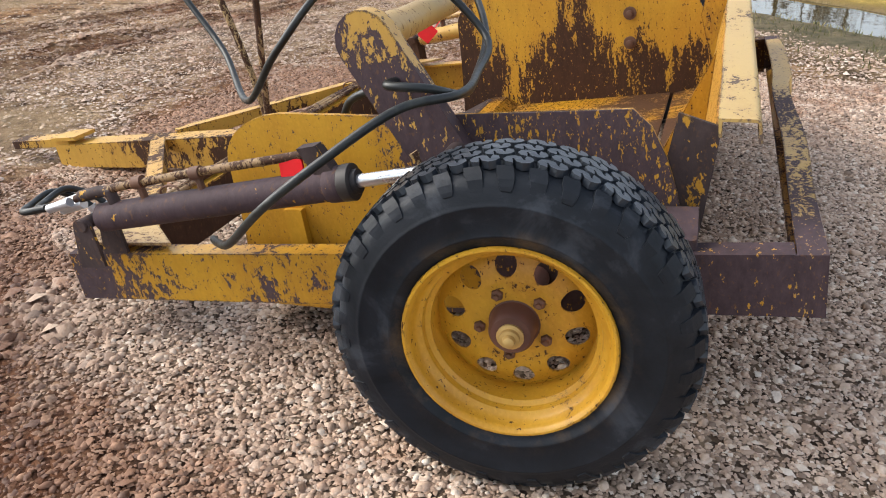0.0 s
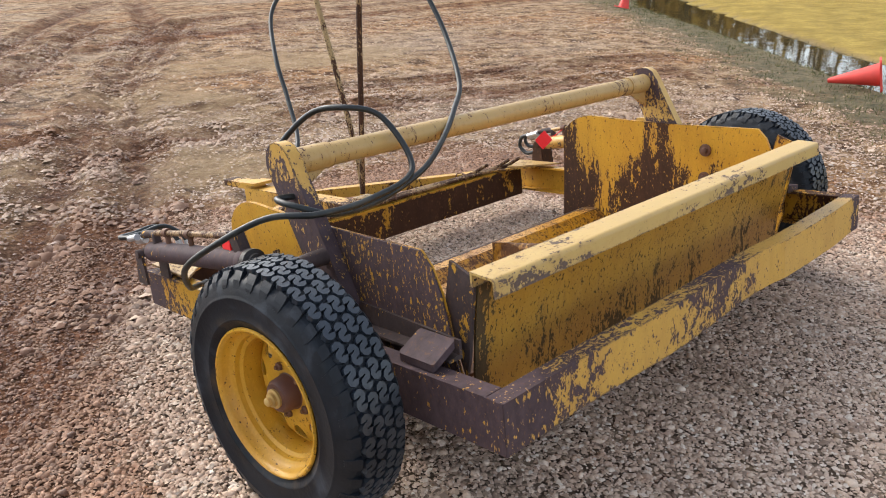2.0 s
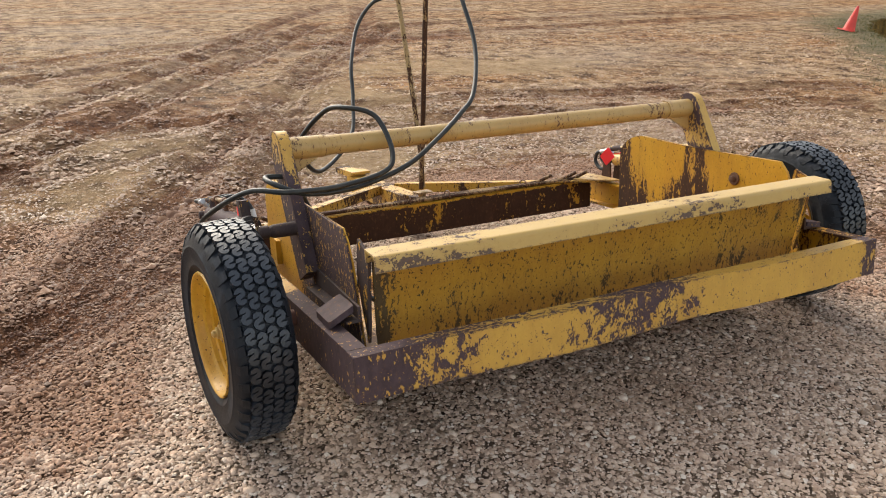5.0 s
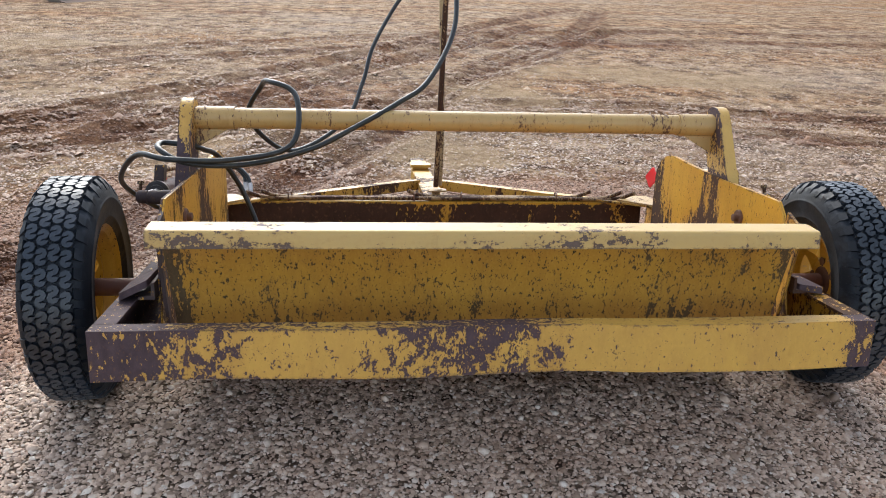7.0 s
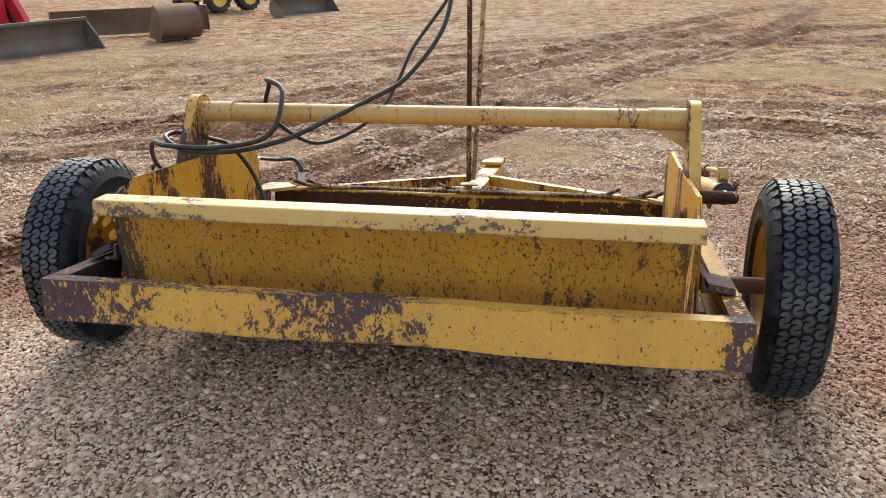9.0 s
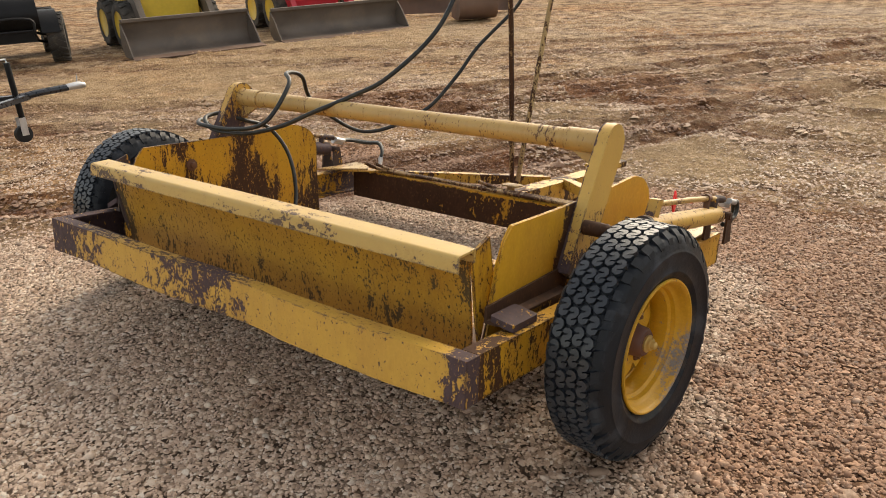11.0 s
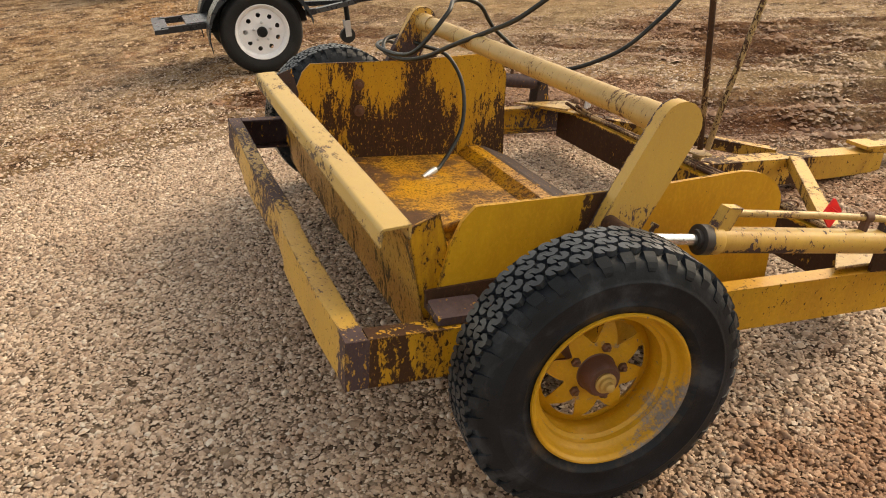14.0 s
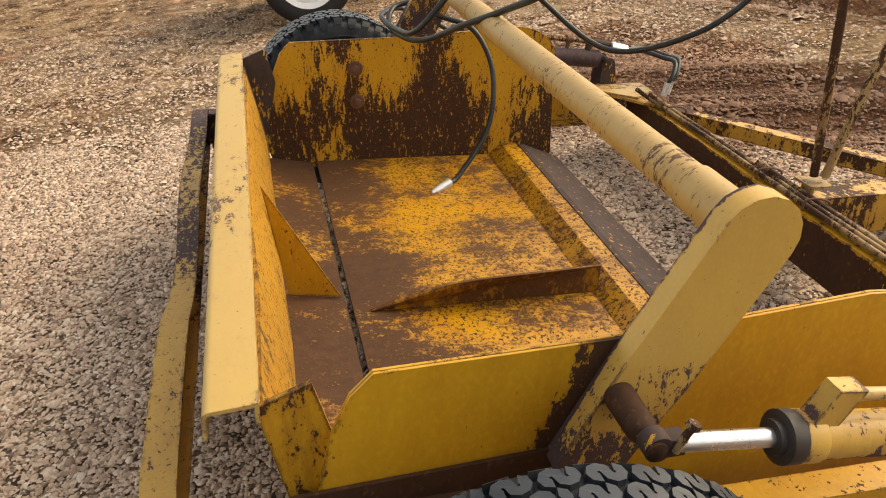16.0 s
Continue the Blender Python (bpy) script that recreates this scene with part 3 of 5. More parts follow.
def pebbles(name, count, near, far, size, seed, label, plain_cut=0, clods=False):
    """Loose stones in one mesh, scattered between two rounded outlines of the yard."""
    r = np.random.RandomState(seed)
    px, py = r.uniform(-far[0], far[0], count), r.uniform(-far[1], far[1], count)
    fray = 0.6 * waves(px, py, 0.9, 71)
    inside = ((px / far[0]) ** 4 + (py / far[1]) ** 4 < r.uniform(0.45, 1.35, count) + fray) & ((px / near[0]) ** 4 + (py / near[1]) ** 4 >= r.uniform(0.45, 1.35, count) + fray)
    clay = clay_at(px, py)
    soil = soil_at(px, py)
    keep = inside & (pond_edge(px, py) > 1.05 + 0.5 * waves(px, py, 1.1, 61) + r.uniform(-0.3, 0.3, count)) & (field_at(px, py) < 0.3) & (r.uniform(0, 1, count) > -0.8 * soil) & ((clay * waves(px, py, 1.1, 17) > 0.02) & (clay > 0.3) if clods else r.uniform(0, 1, count) > 0.6 * clay)
    px, py, clay, soil = px[keep], py[keep], clay[keep], soil[keep]
    k = len(px)
    bm = bmesh.new()
    if not plain_cut:
        bmesh.ops.create_icosphere(bm, subdivisions=1, radius=1.0)
        bmesh.ops.delete(bm, geom=[f for f in bm.faces if f.calc_center_median().z < -0.5], context="FACES")
        bm.verts.index_update()
    else:
        for c in ((1, 0, 0), (-1, 0, 0), (0, 1, 0), (0, -1, 0), (0, 0, 1), (0, 0, -1)):
            bm.verts.new(c)
        bm.verts.ensure_lookup_table()
        for a in (0, 1):
            for b in (2, 3):
                for c in (4, 5)[: 3 - plain_cut]:
                    bm.faces.new([bm.verts[i] for i in ((a, b, c) if (a + b + c) % 2 == 0 else (a, c, b))])
        bm.verts.index_update()
    bm.verts.ensure_lookup_table()
    unit = np.array([v.co[:] for v in bm.verts])
    faces = np.array([[v.index for v in f.verts] for f in bm.faces])
    bm.free()
    s = size * r.lognormal(0, 0.33, (k, 1))
    dims = np.concatenate([s * r.uniform(0.85, 1.35, (k, 1)), s * r.uniform(0.7, 1.0, (k, 1)), s * r.uniform(0.42, 0.72, (k, 1))], 1)
    v = unit[None] * (1 + r.uniform(-0.22, 0.22, (k, len(unit), 1))) * dims[:, None]
    tilt, turn = r.uniform(-0.5, 0.5, (k, 1)), r.uniform(0, 6.28, (k, 1))
    y, z = v[..., 1] * np.cos(tilt) - v[..., 2] * np.sin(tilt), v[..., 1] * np.sin(tilt) + v[..., 2] * np.cos(tilt)
    x, y = v[..., 0] * np.cos(turn) - y * np.sin(turn), v[..., 0] * np.sin(turn) + y * np.cos(turn)
    z = z + (height_at(px, py) - 0.006 + dims[:, 2] * r.uniform(-0.35, 0.5, k))[:, None]
    co = np.stack([x + px[:, None], y + py[:, None], z], -1).reshape(-1, 3)
    tri = (faces[None] + (np.arange(k) * len(unit))[:, None, None]).reshape(-1, 3)
    me = bpy.data.meshes.new(name)
    me.vertices.add(len(co))
    me.vertices.foreach_set("co", co.ravel())
    me.loops.add(tri.size)
    me.loops.foreach_set("vertex_index", tri.ravel())
    me.polygons.add(len(tri))
    me.polygons.foreach_set("loop_start", np.arange(0, tri.size, 3))
    me.polygons.foreach_set("use_smooth", np.ones(len(tri), bool))
    me.update(calc_edges=True)
    for key, values in (("clay", clay), ("soil", soil)):
        att = me.attributes.new(key, "FLOAT", "POINT")
        att.data.foreach_set("value", np.repeat(values, len(unit)).astype(np.float32))
    me.materials.append(pebble_mat)
    return tagged(new(name, me), label, "gravel", kind="stuff")


pebble_mat = pebble_material()
pebbles("gravel_coarse", 42000, (0.01, 0.01), (2.5, 2.5), 0.0080, 11, "scattered larger tan and grey river stones")
pebbles("gravel", 300000, (0.011, 0.011), (2.5, 2.5), 0.0065, 13, "loose fine tan and grey river gravel round the scraper", 2)
pebbles("gravel_beyond", 215000, (2.4, 2.4), (5.6, 5.6), 0.0094, 12, "thinner tan gravel spread over the yard", 2)
pebbles("clay_clods", 260000, (0.01, 0.01), (7.0, 13.0), 0.0175, 15, "crumbled reddish clay clods thrown up along the ruts", 2, True)
pebbles("gravel_far", 110000, (5.4, 5.4), (12.0, 13.5), 0.0150, 14, "coarse tan stones strewn across the yard", 2)

# Water in the ditch.
bm = bmesh.new()
left, right = [], []
for i, ((x, y), w) in enumerate(zip(POND, POND_HALF)):
    a, b = Vector(POND[max(i - 1, 0)]), Vector(POND[min(i + 1, len(POND) - 1)])
    across = (b - a).normalized().orthogonal() * (w + 0.25)
    left.append(bm.verts.new((x - across.x, y - across.y, -0.085)))
    right.append(bm.verts.new((x + across.x, y + across.y, -0.085)))
for i in range(len(POND) - 1):
    bm.faces.new((left[i], right[i], right[i + 1], left[i + 1]))
wm = Nodes("ditch_water")
# Muddy base colour also carries the yellow-brown reflection of the bank.
water_mat = wm.done((0.075, 0.055, 0.020), 0.03, wm.bump(wm.noise(wm.coords("Position", (1, 1, 1)), 2.5, 4.0), 0.16, 0.015), spec=0.6)
water = part("water", bm, water_mat)
tagged(water, "still brown rainwater lying in a shallow ditch", "water", kind="structure")

def verge_grass():
    """Short dry grass on both banks of the ditch."""
    r = np.random.RandomState(31)
    px, py = r.uniform(2.0, 18.5, 90000), r.uniform(-4.5, 11.5, 90000)
    e = pond_edge(px, py)
    keep = (e > 0.04) & (e < 1.7) & (r.uniform(0, 1.9, 90000) > e) & (waves(px, py, 0.8, 9) > -0.3) & (field_at(px, py) < 0.5)
    px, py = px[keep], py[keep]
    k = len(px)
    tall, turn, lean = r.uniform(0.02, 0.055, k), r.uniform(0, 6.28, k), r.uniform(-0.6, 0.6, (k, 2))
    w = 0.006
    base = np.stack([px, py, height_at(px, py) - 0.012], -1)
    side_ = np.stack([np.cos(turn) * w, np.sin(turn) * w, np.zeros(k)], -1)
    tip = base + np.stack([lean[:, 0] * tall, lean[:, 1] * tall, tall], -1)
    co = np.stack([base - side_, base + side_, tip], 1).reshape(-1, 3)
    me = bpy.data.meshes.new("verge_grass")
    me.from_pydata(co.tolist(), [], np.arange(3 * k).reshape(-1, 3).tolist())
    n = Nodes("dry_grass")
    rnd = n.add("ShaderNodeNewGeometry").outputs["Random Per Island"]
    me.materials.append(n.done(n.ramp(rnd, (0.0, (0.06, 0.07, 0.022)), (0.6, (0.14, 0.125, 0.045)), (1.0, (0.26, 0.21, 0.09))), 0.7, spec=0.3))
    tagged(new("verge_grass", me), "short dry green-brown grass along the ditch", "grass", kind="stuff")


verge_grass()

# ---- the scraper ----
TILT = -7.75
scraper = catch("pull_scraper", "old yellow pull-type earth scraper with flaking paint, standing on gravel", "scraper", (0, 0, 0.365), (TILT, 0, 0))


def sx(s, *pts):
    """Mirror points of (x, y, z) to a side."""
    return [(s * x, y, z) for x, y, z in pts]


def flip(s, bm):
    if s < 0:
        for v in bm.verts:
            v.co.x = -v.co.x
    return bm


Z0, Z1 = -0.086, 0.057  # frame channel


def side_beam(s):
    bm = bmesh.new()
    t = 0.009
    section = [(1.105, Z0), (1.105, Z1), (1.045, Z1), (1.045, Z1 - t), (1.105 - t, Z1 - t), (1.105 - t, Z0 + t), (1.045, Z0 + t), (1.045, Z0)]
    prism(bm, section, "y", -0.532, 1.345)
    for v in bm.verts:
        v.co.x += 0.045 * (v.co.y + 0.583) / 1.93
    soften(bm, 0.002)
    part("side_beam", flip(s, bm), paint_frame_l if s < 0 else paint_frame_r, scraper)


def rear_bar():
    bm = bmesh.new()
    t = 0.009
    xs_ = np.linspace(-1.106, 1.106, 25)
    prev = None
    for i, x in enumerate(xs_):
        bow = 0.006 * math.sin(x * 3.1) + 0.004 * math.sin(x * 7.3 + 1) - 0.016 * float(np.interp(x, [0.25, 0.36, 0.85, 1.05], [0, 1, 1, 0]))
        sag = 0.003 * math.sin(x * 5.7)
        sec = [(-0.592 + bow, Z0 + sag), (-0.592 + bow, Z1), (-0.535 + bow * 0.5, Z1), (-0.535 + bow * 0.5, Z1 - t), (-0.592 + t + bow, Z1 - t), (-0.592 + t + bow, Z0 + t + sag), (-0.54, Z0 + t), (-0.54, Z0)]
        ring = [bm.verts.new((x, y, z)) for y, z in sec]
        if prev:
            for j in range(8):
                bm.faces.new((prev[j], prev[(j + 1) % 8], ring[(j + 1) % 8], ring[j]))
        else:
            bm.faces.new(ring)
        prev = ring
    bm.faces.new(prev[::-1])
    soften(bm, 0.0025, 2)
    part("rear_bar", bm, paint_rear, scraper, "rear channel bar, yellow worn to brown at its ends")
    for s in (-1, 1):
        bm = bmesh.new()
        box(bm, (1.098, -0.590, Z0 + 0.001), (1.1075, -0.53, Z1 - 0.001))
        part("end_plate", flip(s, bm), paint_rear, scraper)


def front_beam():
    bm = bmesh.new()
    t = 0.009
    prism(bm, [(1.25, Z0 - 0.02), (1.25, Z1 + 0.003), (1.338, Z1 + 0.003), (1.338, Z1 - t), (1.25 + t, Z1 - t), (1.25 + t, Z0 - 0.02 + t), (1.338, Z0 - 0.02 + t), (1.338, Z0 - 0.02)], "x", -1.075, 1.075)
    soften(bm, 0.002)
    part("front_beam", bm, paint_front, scraper, "front cross channel with rusty brown web")


def brace(s):
    """Diagonal draw brace from the tongue to the frame's front corner."""
    bm = bmesh.new()
    a, b = Vector((0.06, 1.90, Z1 + 0.008)), Vector((1.06, 1.13, Z1 + 0.008))
    way = (b - a).normalized()
    side = Vector((way.y, -way.x, 0)) * 0.030
    for z0, z1, w0, w1 in ((0, 0.010, -1, 1), (-0.045, 0, 0.70, 1.0)):
        vs = []
        for p in (a, b if z1 > 0 else a + (b - a) * 0.76):
            for w in (w0, w1):
                for z in (z0, z1):
                    vs.append(bm.verts.new(p + side * w + Vector((0, 0, z))))
        for f in ((0, 1, 3, 2), (4, 6, 7, 5), (0, 4, 5, 1), (2, 3, 7, 6), (0, 2, 6, 4), (1, 5, 7, 3)):
            bm.faces.new([vs[i] for i in f])
    soften(bm, 0.0015)
    part("draw_brace", flip(s, bm), paint_tongue, scraper)
    bm = bmesh.new()
    prism(bm, [(0.93, 1.22), (1.13, 0.99), (1.13, 1.33), (1.02, 1.33)], "z", Z1 + 0.0185, Z1 + 0.0265)
    soften(bm, 0.0015)
    part("corner_gusset", flip(s, bm), paint_tube, scraper, "pale cream corner gusset")


def tongue():
    bm = bmesh.new()
    prism(bm, [(1.34, -0.09), (1.34, 0.062), (2.50, 0.062), (2.50, -0.030), (2.44, -0.045)], "x", -0.055, 0.055)
    soften(bm, 0.004, 2)
    part("tongue", bm, paint_tongue, scraper, "tapered yellow tongue beam resting on the gravel")
    bm = bmesh.new()
    prism(bm, rounded([(-0.05, 2.42, 0), (0.05, 2.42, 0), (0.05, 2.78, 1), (-0.05, 2.78, 1)], 0.03), "z", 0.052, 0.088)
    prism(bm, [(-0.066, 2.36), (0.066, 2.36), (0.066, 2.50), (-0.066, 2.50)], "z", 0.082, 0.098)
    soften(bm, 0.002)
    part("hitch_plate", bm, paint_tongue, scraper, "flat yellow hitch plate")


def side_plate(s):
    out = [(-0.335, -0.02), (-0.312, 0.06), (-0.298, 0.15), (-0.280, 0.228), (-0.250, 0.300), (-0.213, 0.340)]
    out += [(0.19, 0.350), (0.40, 0.360), (0.66, 0.380)]
    out += [(0.66 + 0.185 * math.sin(a), 0.255 + 0.125 * math.cos(a)) for a in np.linspace(0.25, 1.5, 7)]
    out += [(0.850, 0.10), (0.868, -0.17), (0.60, -0.185), (-0.10, -0.17), (-0.30, -0.13)]
    bm = bmesh.new()
    prism(bm, out, "x", 0.985, 0.9905)
    part("side_plate_outer", flip(s, bm), paint_plate_lo if s < 0 else paint_plate_r, scraper, "brown primer showing through yellow" if s < 0 else "")
    bm = bmesh.new()
    prism(bm, out, "x", 0.9775, 0.983)
    prism(bm, [(-0.30, -0.05), (0.30, -0.05), (0.30, -0.044), (-0.30, -0.044)], "x", 0.983, 0.985)
    part("side_plate", flip(s, bm), paint_plate_l if s < 0 else paint_plate_ri, scraper, "rust-streaked yellow bucket side")
    for y, z in ((0.03, 0.235), (0.035, 0.105)):
        bm = bmesh.new()
        lathe(bm, [(0.9774, 0.030), (0.9700, 0.028), (0.9695, 0.015), (0.954, 0.014), (0.952, 0.009)], 12, "x", (0, y, z))
        part("bolt", flip(s, bm), bolt_rust, scraper, smooth=40)
    if s < 0:
        bm = bmesh.new()
        box(bm, (0.9910, 0.645, 0.022), (1.006, 0.702, 0.124))
        box(bm, (1.006, 0.645, 0.022), (1.012, 0.652, 0.124))
        soften(bm, 0.002)
        part("stop_bracket", flip(s, bm), paint_plate_r, scraper)
    # Dark rail along the plate's foot.
    bm = bmesh.new()
    prism(bm, [(0.992, 0.064), (1.040, 0.064), (1.040, 0.072), (1.002, 0.076), (1.000, 0.118), (0.992, 0.118)], "y", -0.345, 0.10)
    for v in bm.verts:
        v.co.z += 0.05 * (v.co.y + 0.3) if v.co.z > 0.1 else 0
    soften(bm, 0.0015)
    part("side_rail", flip(s, bm), primer_dark if s < 0 else rusty, scraper)
    # Flat stop block between rail and frame.
    bm = bmesh.new()
    prism(bm, rounded([(1.012, -0.345, 0.5), (1.096, -0.345, 0.5), (1.096, -0.205, 0.5), (1.012, -0.205, 0.5)], 0.02), "z", 0.060, 0.082)
    for v in bm.verts:
        v.co.z += (0.5 if s < 0 else 0.15) * (1.096 - v.co.x)
    soften(bm, 0.004, 2)
    part("stop_block", flip(s, bm), primer, scraper, "dark grey-brown stop block")


def bucket():
    # Floor with raised front step and cutting edge.
    bm = bmesh.new()
    prism(bm, [(-0.133, -0.135), (0.585, -0.150), (0.585, -0.162), (-0.133, -0.147)], "x", -0.976, 0.976)
    part("floor_plate", bm, paint_floor, scraper, "bucket floor, yellow scraped to bare brown steel")
    bm = bmesh.new()
    prism(bm, [(0.585, -0.150), (0.640, -0.105), (0.705, -0.105), (0.708, -0.118), (0.650, -0.118), (0.590, -0.162)], "x", -0.976, 0.976)
    soften(bm, 0.003, 2)
    part("front_step", bm, paint_floor, scraper)
    bm = bmesh.new()
    prism(bm, [(0.716, -0.122), (0.716, -0.112), (0.735, -0.112), (0.895, -0.178), (0.895, -0.186), (0.735, -0.130)], "x", -0.976, 0.976)
    soften(bm, 0.0015)
    part("cutting_edge", bm, primer_dark, scraper, "dark steel cutting edge")
    # Hinged tail: foot strip, wall, folded lip.
    bm = bmesh.new()
    prism(bm, [(-0.150, -0.135), (-0.318, -0.105), (-0.318, -0.117), (-0.150, -0.147)], "x", -0.965, 0.965)
    part("tail_floor", bm, paint_floor, scraper)
    bm = bmesh.new()
    nx_, steps = 21, [(-0.322, -0.115), (-0.330, 0.0), (-0.352, 0.12), (-0.386, 0.262)]
    grid = []
    for x in np.linspace(-1, 1, nx_):
        row = []
        for y, z in steps:
            half = 0.930 + 0.025 * (z + 0.115) / 0.38
            row.append(bm.verts.new((x * half, y + 0.003 * math.sin(x * 9 + z * 8), z)))
        grid.append(row)
    for a, b in zip(grid, grid[1:]):
        for j in range(len(steps) - 1):
            bm.faces.new((a[j], b[j], b[j + 1], a[j + 1]))
    bmesh.ops.recalc_face_normals(bm, faces=bm.faces[:])
    bmesh.ops.solidify(bm, geom=bm.faces[:], thickness=0.008)
    part("tail_wall", bm, paint_wall, scraper, "speckled ochre-yellow tail wall")
    bm = bmesh.new()
    arc = [(-0.455 - 0.014 * math.sin(a), 0.284 + 0.014 * math.cos(a)) for a in np.linspace(0, 1.6, 5)]
    inner = [(-0.455 - 0.007 * math.sin(a), 0.284 + 0.007 * math.cos(a)) for a in np.linspace(1.6, 0, 5)]
    prism(bm, [(-0.384, 0.3045), *arc, (-0.471, 0.246), (-0.463, 0.245), *inner, (-0.391, 0.2965), (-0.391, 0.262), (-0.384, 0.262)], "x", -0.977, 0.977)
    for v in bm.verts:
        v.co.z += 0.004 * math.sin(v.co.x * 4.0)
    soften(bm, 0.0015)
    part("lip", bm, paint_lip, scraper, "folded top lip, faded and tinted pale for sky sheen, edge chipped", smooth=40)
    for s in (-1, 1):
        bm = bmesh.new()
        prism(bm, [(-0.392, 0.285), (-0.305, 0.322), (-0.272, 0.20), (-0.292, 0.10), (-0.325, -0.02), (-0.345, 0.05)], "x", 0.958, 0.968)
        for v in bm.verts:
            v.co.x += 0.012 * (v.co.z - 0.1)
        soften(bm, 0.0015)
        part("tail_end", flip(s, bm), primer_dark if s < 0 else paint_tail_end, scraper)
    # Stiffening rib on the floor and gusset on the wall.
    bm = bmesh.new()
    top = [(-0.10 + 0.70 * t, -0.142 + 0.105 * math.sin(math.pi * min(1, t * 1.9) / 2) * (1 if t < 0.6 else 1 - 0.5 * (t - 0.6))) for t in np.linspace(0, 1, 10)]
    prism(bm, [*top, (0.60, -0.150), (-0.10, -0.138)], "x", 0.118, 0.127)
    for v in bm.verts:
        v.co.x += 0.045 * math.sin((v.co.y + 0.1) * 4.4) * (v.co.z + 0.15) / 0.08 - 0.02 * math.sin((v.co.y + 0.1) * 4.4)
    soften(bm, 0.001)
    part("floor_rib", bm, paint_rib, scraper, "bent rusty stiffening rib")
    bm = bmesh.new()
    prism(bm, [(-0.358, 0.235), (-0.16, -0.128), (-0.306, -0.102)], "x", 0.042, 0.049)
    part("wall_gusset", bm, paint_tail_end, scraper)


def arm(s):
    low, top = Vector((0.135, 0.10)), Vector((0.362, 0.541))
    way = (top - low).normalized()
    out = Vector((way.y, -way.x))
    w = 0.070
    line = [low + out * 0.060]
    line += [low.lerp(top, 0.45) + out * w]
    line += [top + out * w * math.cos(a) + way * w * math.sin(a) for a in np.linspace(0, math.pi, 9)]
    line += [low.lerp(top, 0.45) - out * w, low - out * 0.060]
    bm = bmesh.new()
    prism(bm, [(p.x, p.y) for p in line], "x", 0.9925, 1.038)
    soften(bm, 0.006, 2)
    part("lift_arm", flip(s, bm), paint_arm_l if s < 0 else paint_arm_r, scraper, "box-section lift arm, primer showing low down", smooth=50)
    # Pin boss and cotter pin at the rod end.
    bm = bmesh.new()
    lathe(bm, [(1.036, 0.026), (1.118, 0.025), (1.132, 0.020), (1.134, 0.0175), (1.170, 0.017), (1.173, 0.010)], 20, "x", (0, 0.175, 0.275))
    part("pin_boss", flip(s, bm), primer_dark if s < 0 else rusty, scraper, smooth=40)
    bm = bmesh.new()
    tube(bm, sx(1, (1.168, 0.205, 0.27), (1.168, 0.224, 0.316)), 0.0065, 8)
    tube(bm, sx(1, (1.168, 0.223, 0.313), (1.168, 0.227, 0.322)), 0.0115, 6)
    part("pin", flip(s, bm), pipe_tan, scraper, smooth=40)
    # Gusset under the cross tube.
    bm = bmesh.new()
    prism(bm, [(0.994, 0.548), (0.875, 0.515), (0.875, 0.50), (0.994, 0.43)], "y", 0.350, 0.360)
    part("tube_gusset", flip(s, bm), paint_tube, scraper)


def cross_tube():
    bm = bmesh.new()
    tube(bm, [(x, 0.360, 0.540) for x in np.linspace(-0.996, 0.996, 9)], 0.038, 28)
    part("cross_tube", bm, paint_tube, scraper, "pale worn round cross tube between the arms", smooth=40)
    for s in (-1, 1):
        bm = bmesh.new()
        tube(bm, [(s * 0.992, 0.360, 0.540), (s * 0.85, 0.360, 0.540)], 0.0425, 28)
        part("tube_sleeve", bm, paint_tube, scraper, smooth=40)


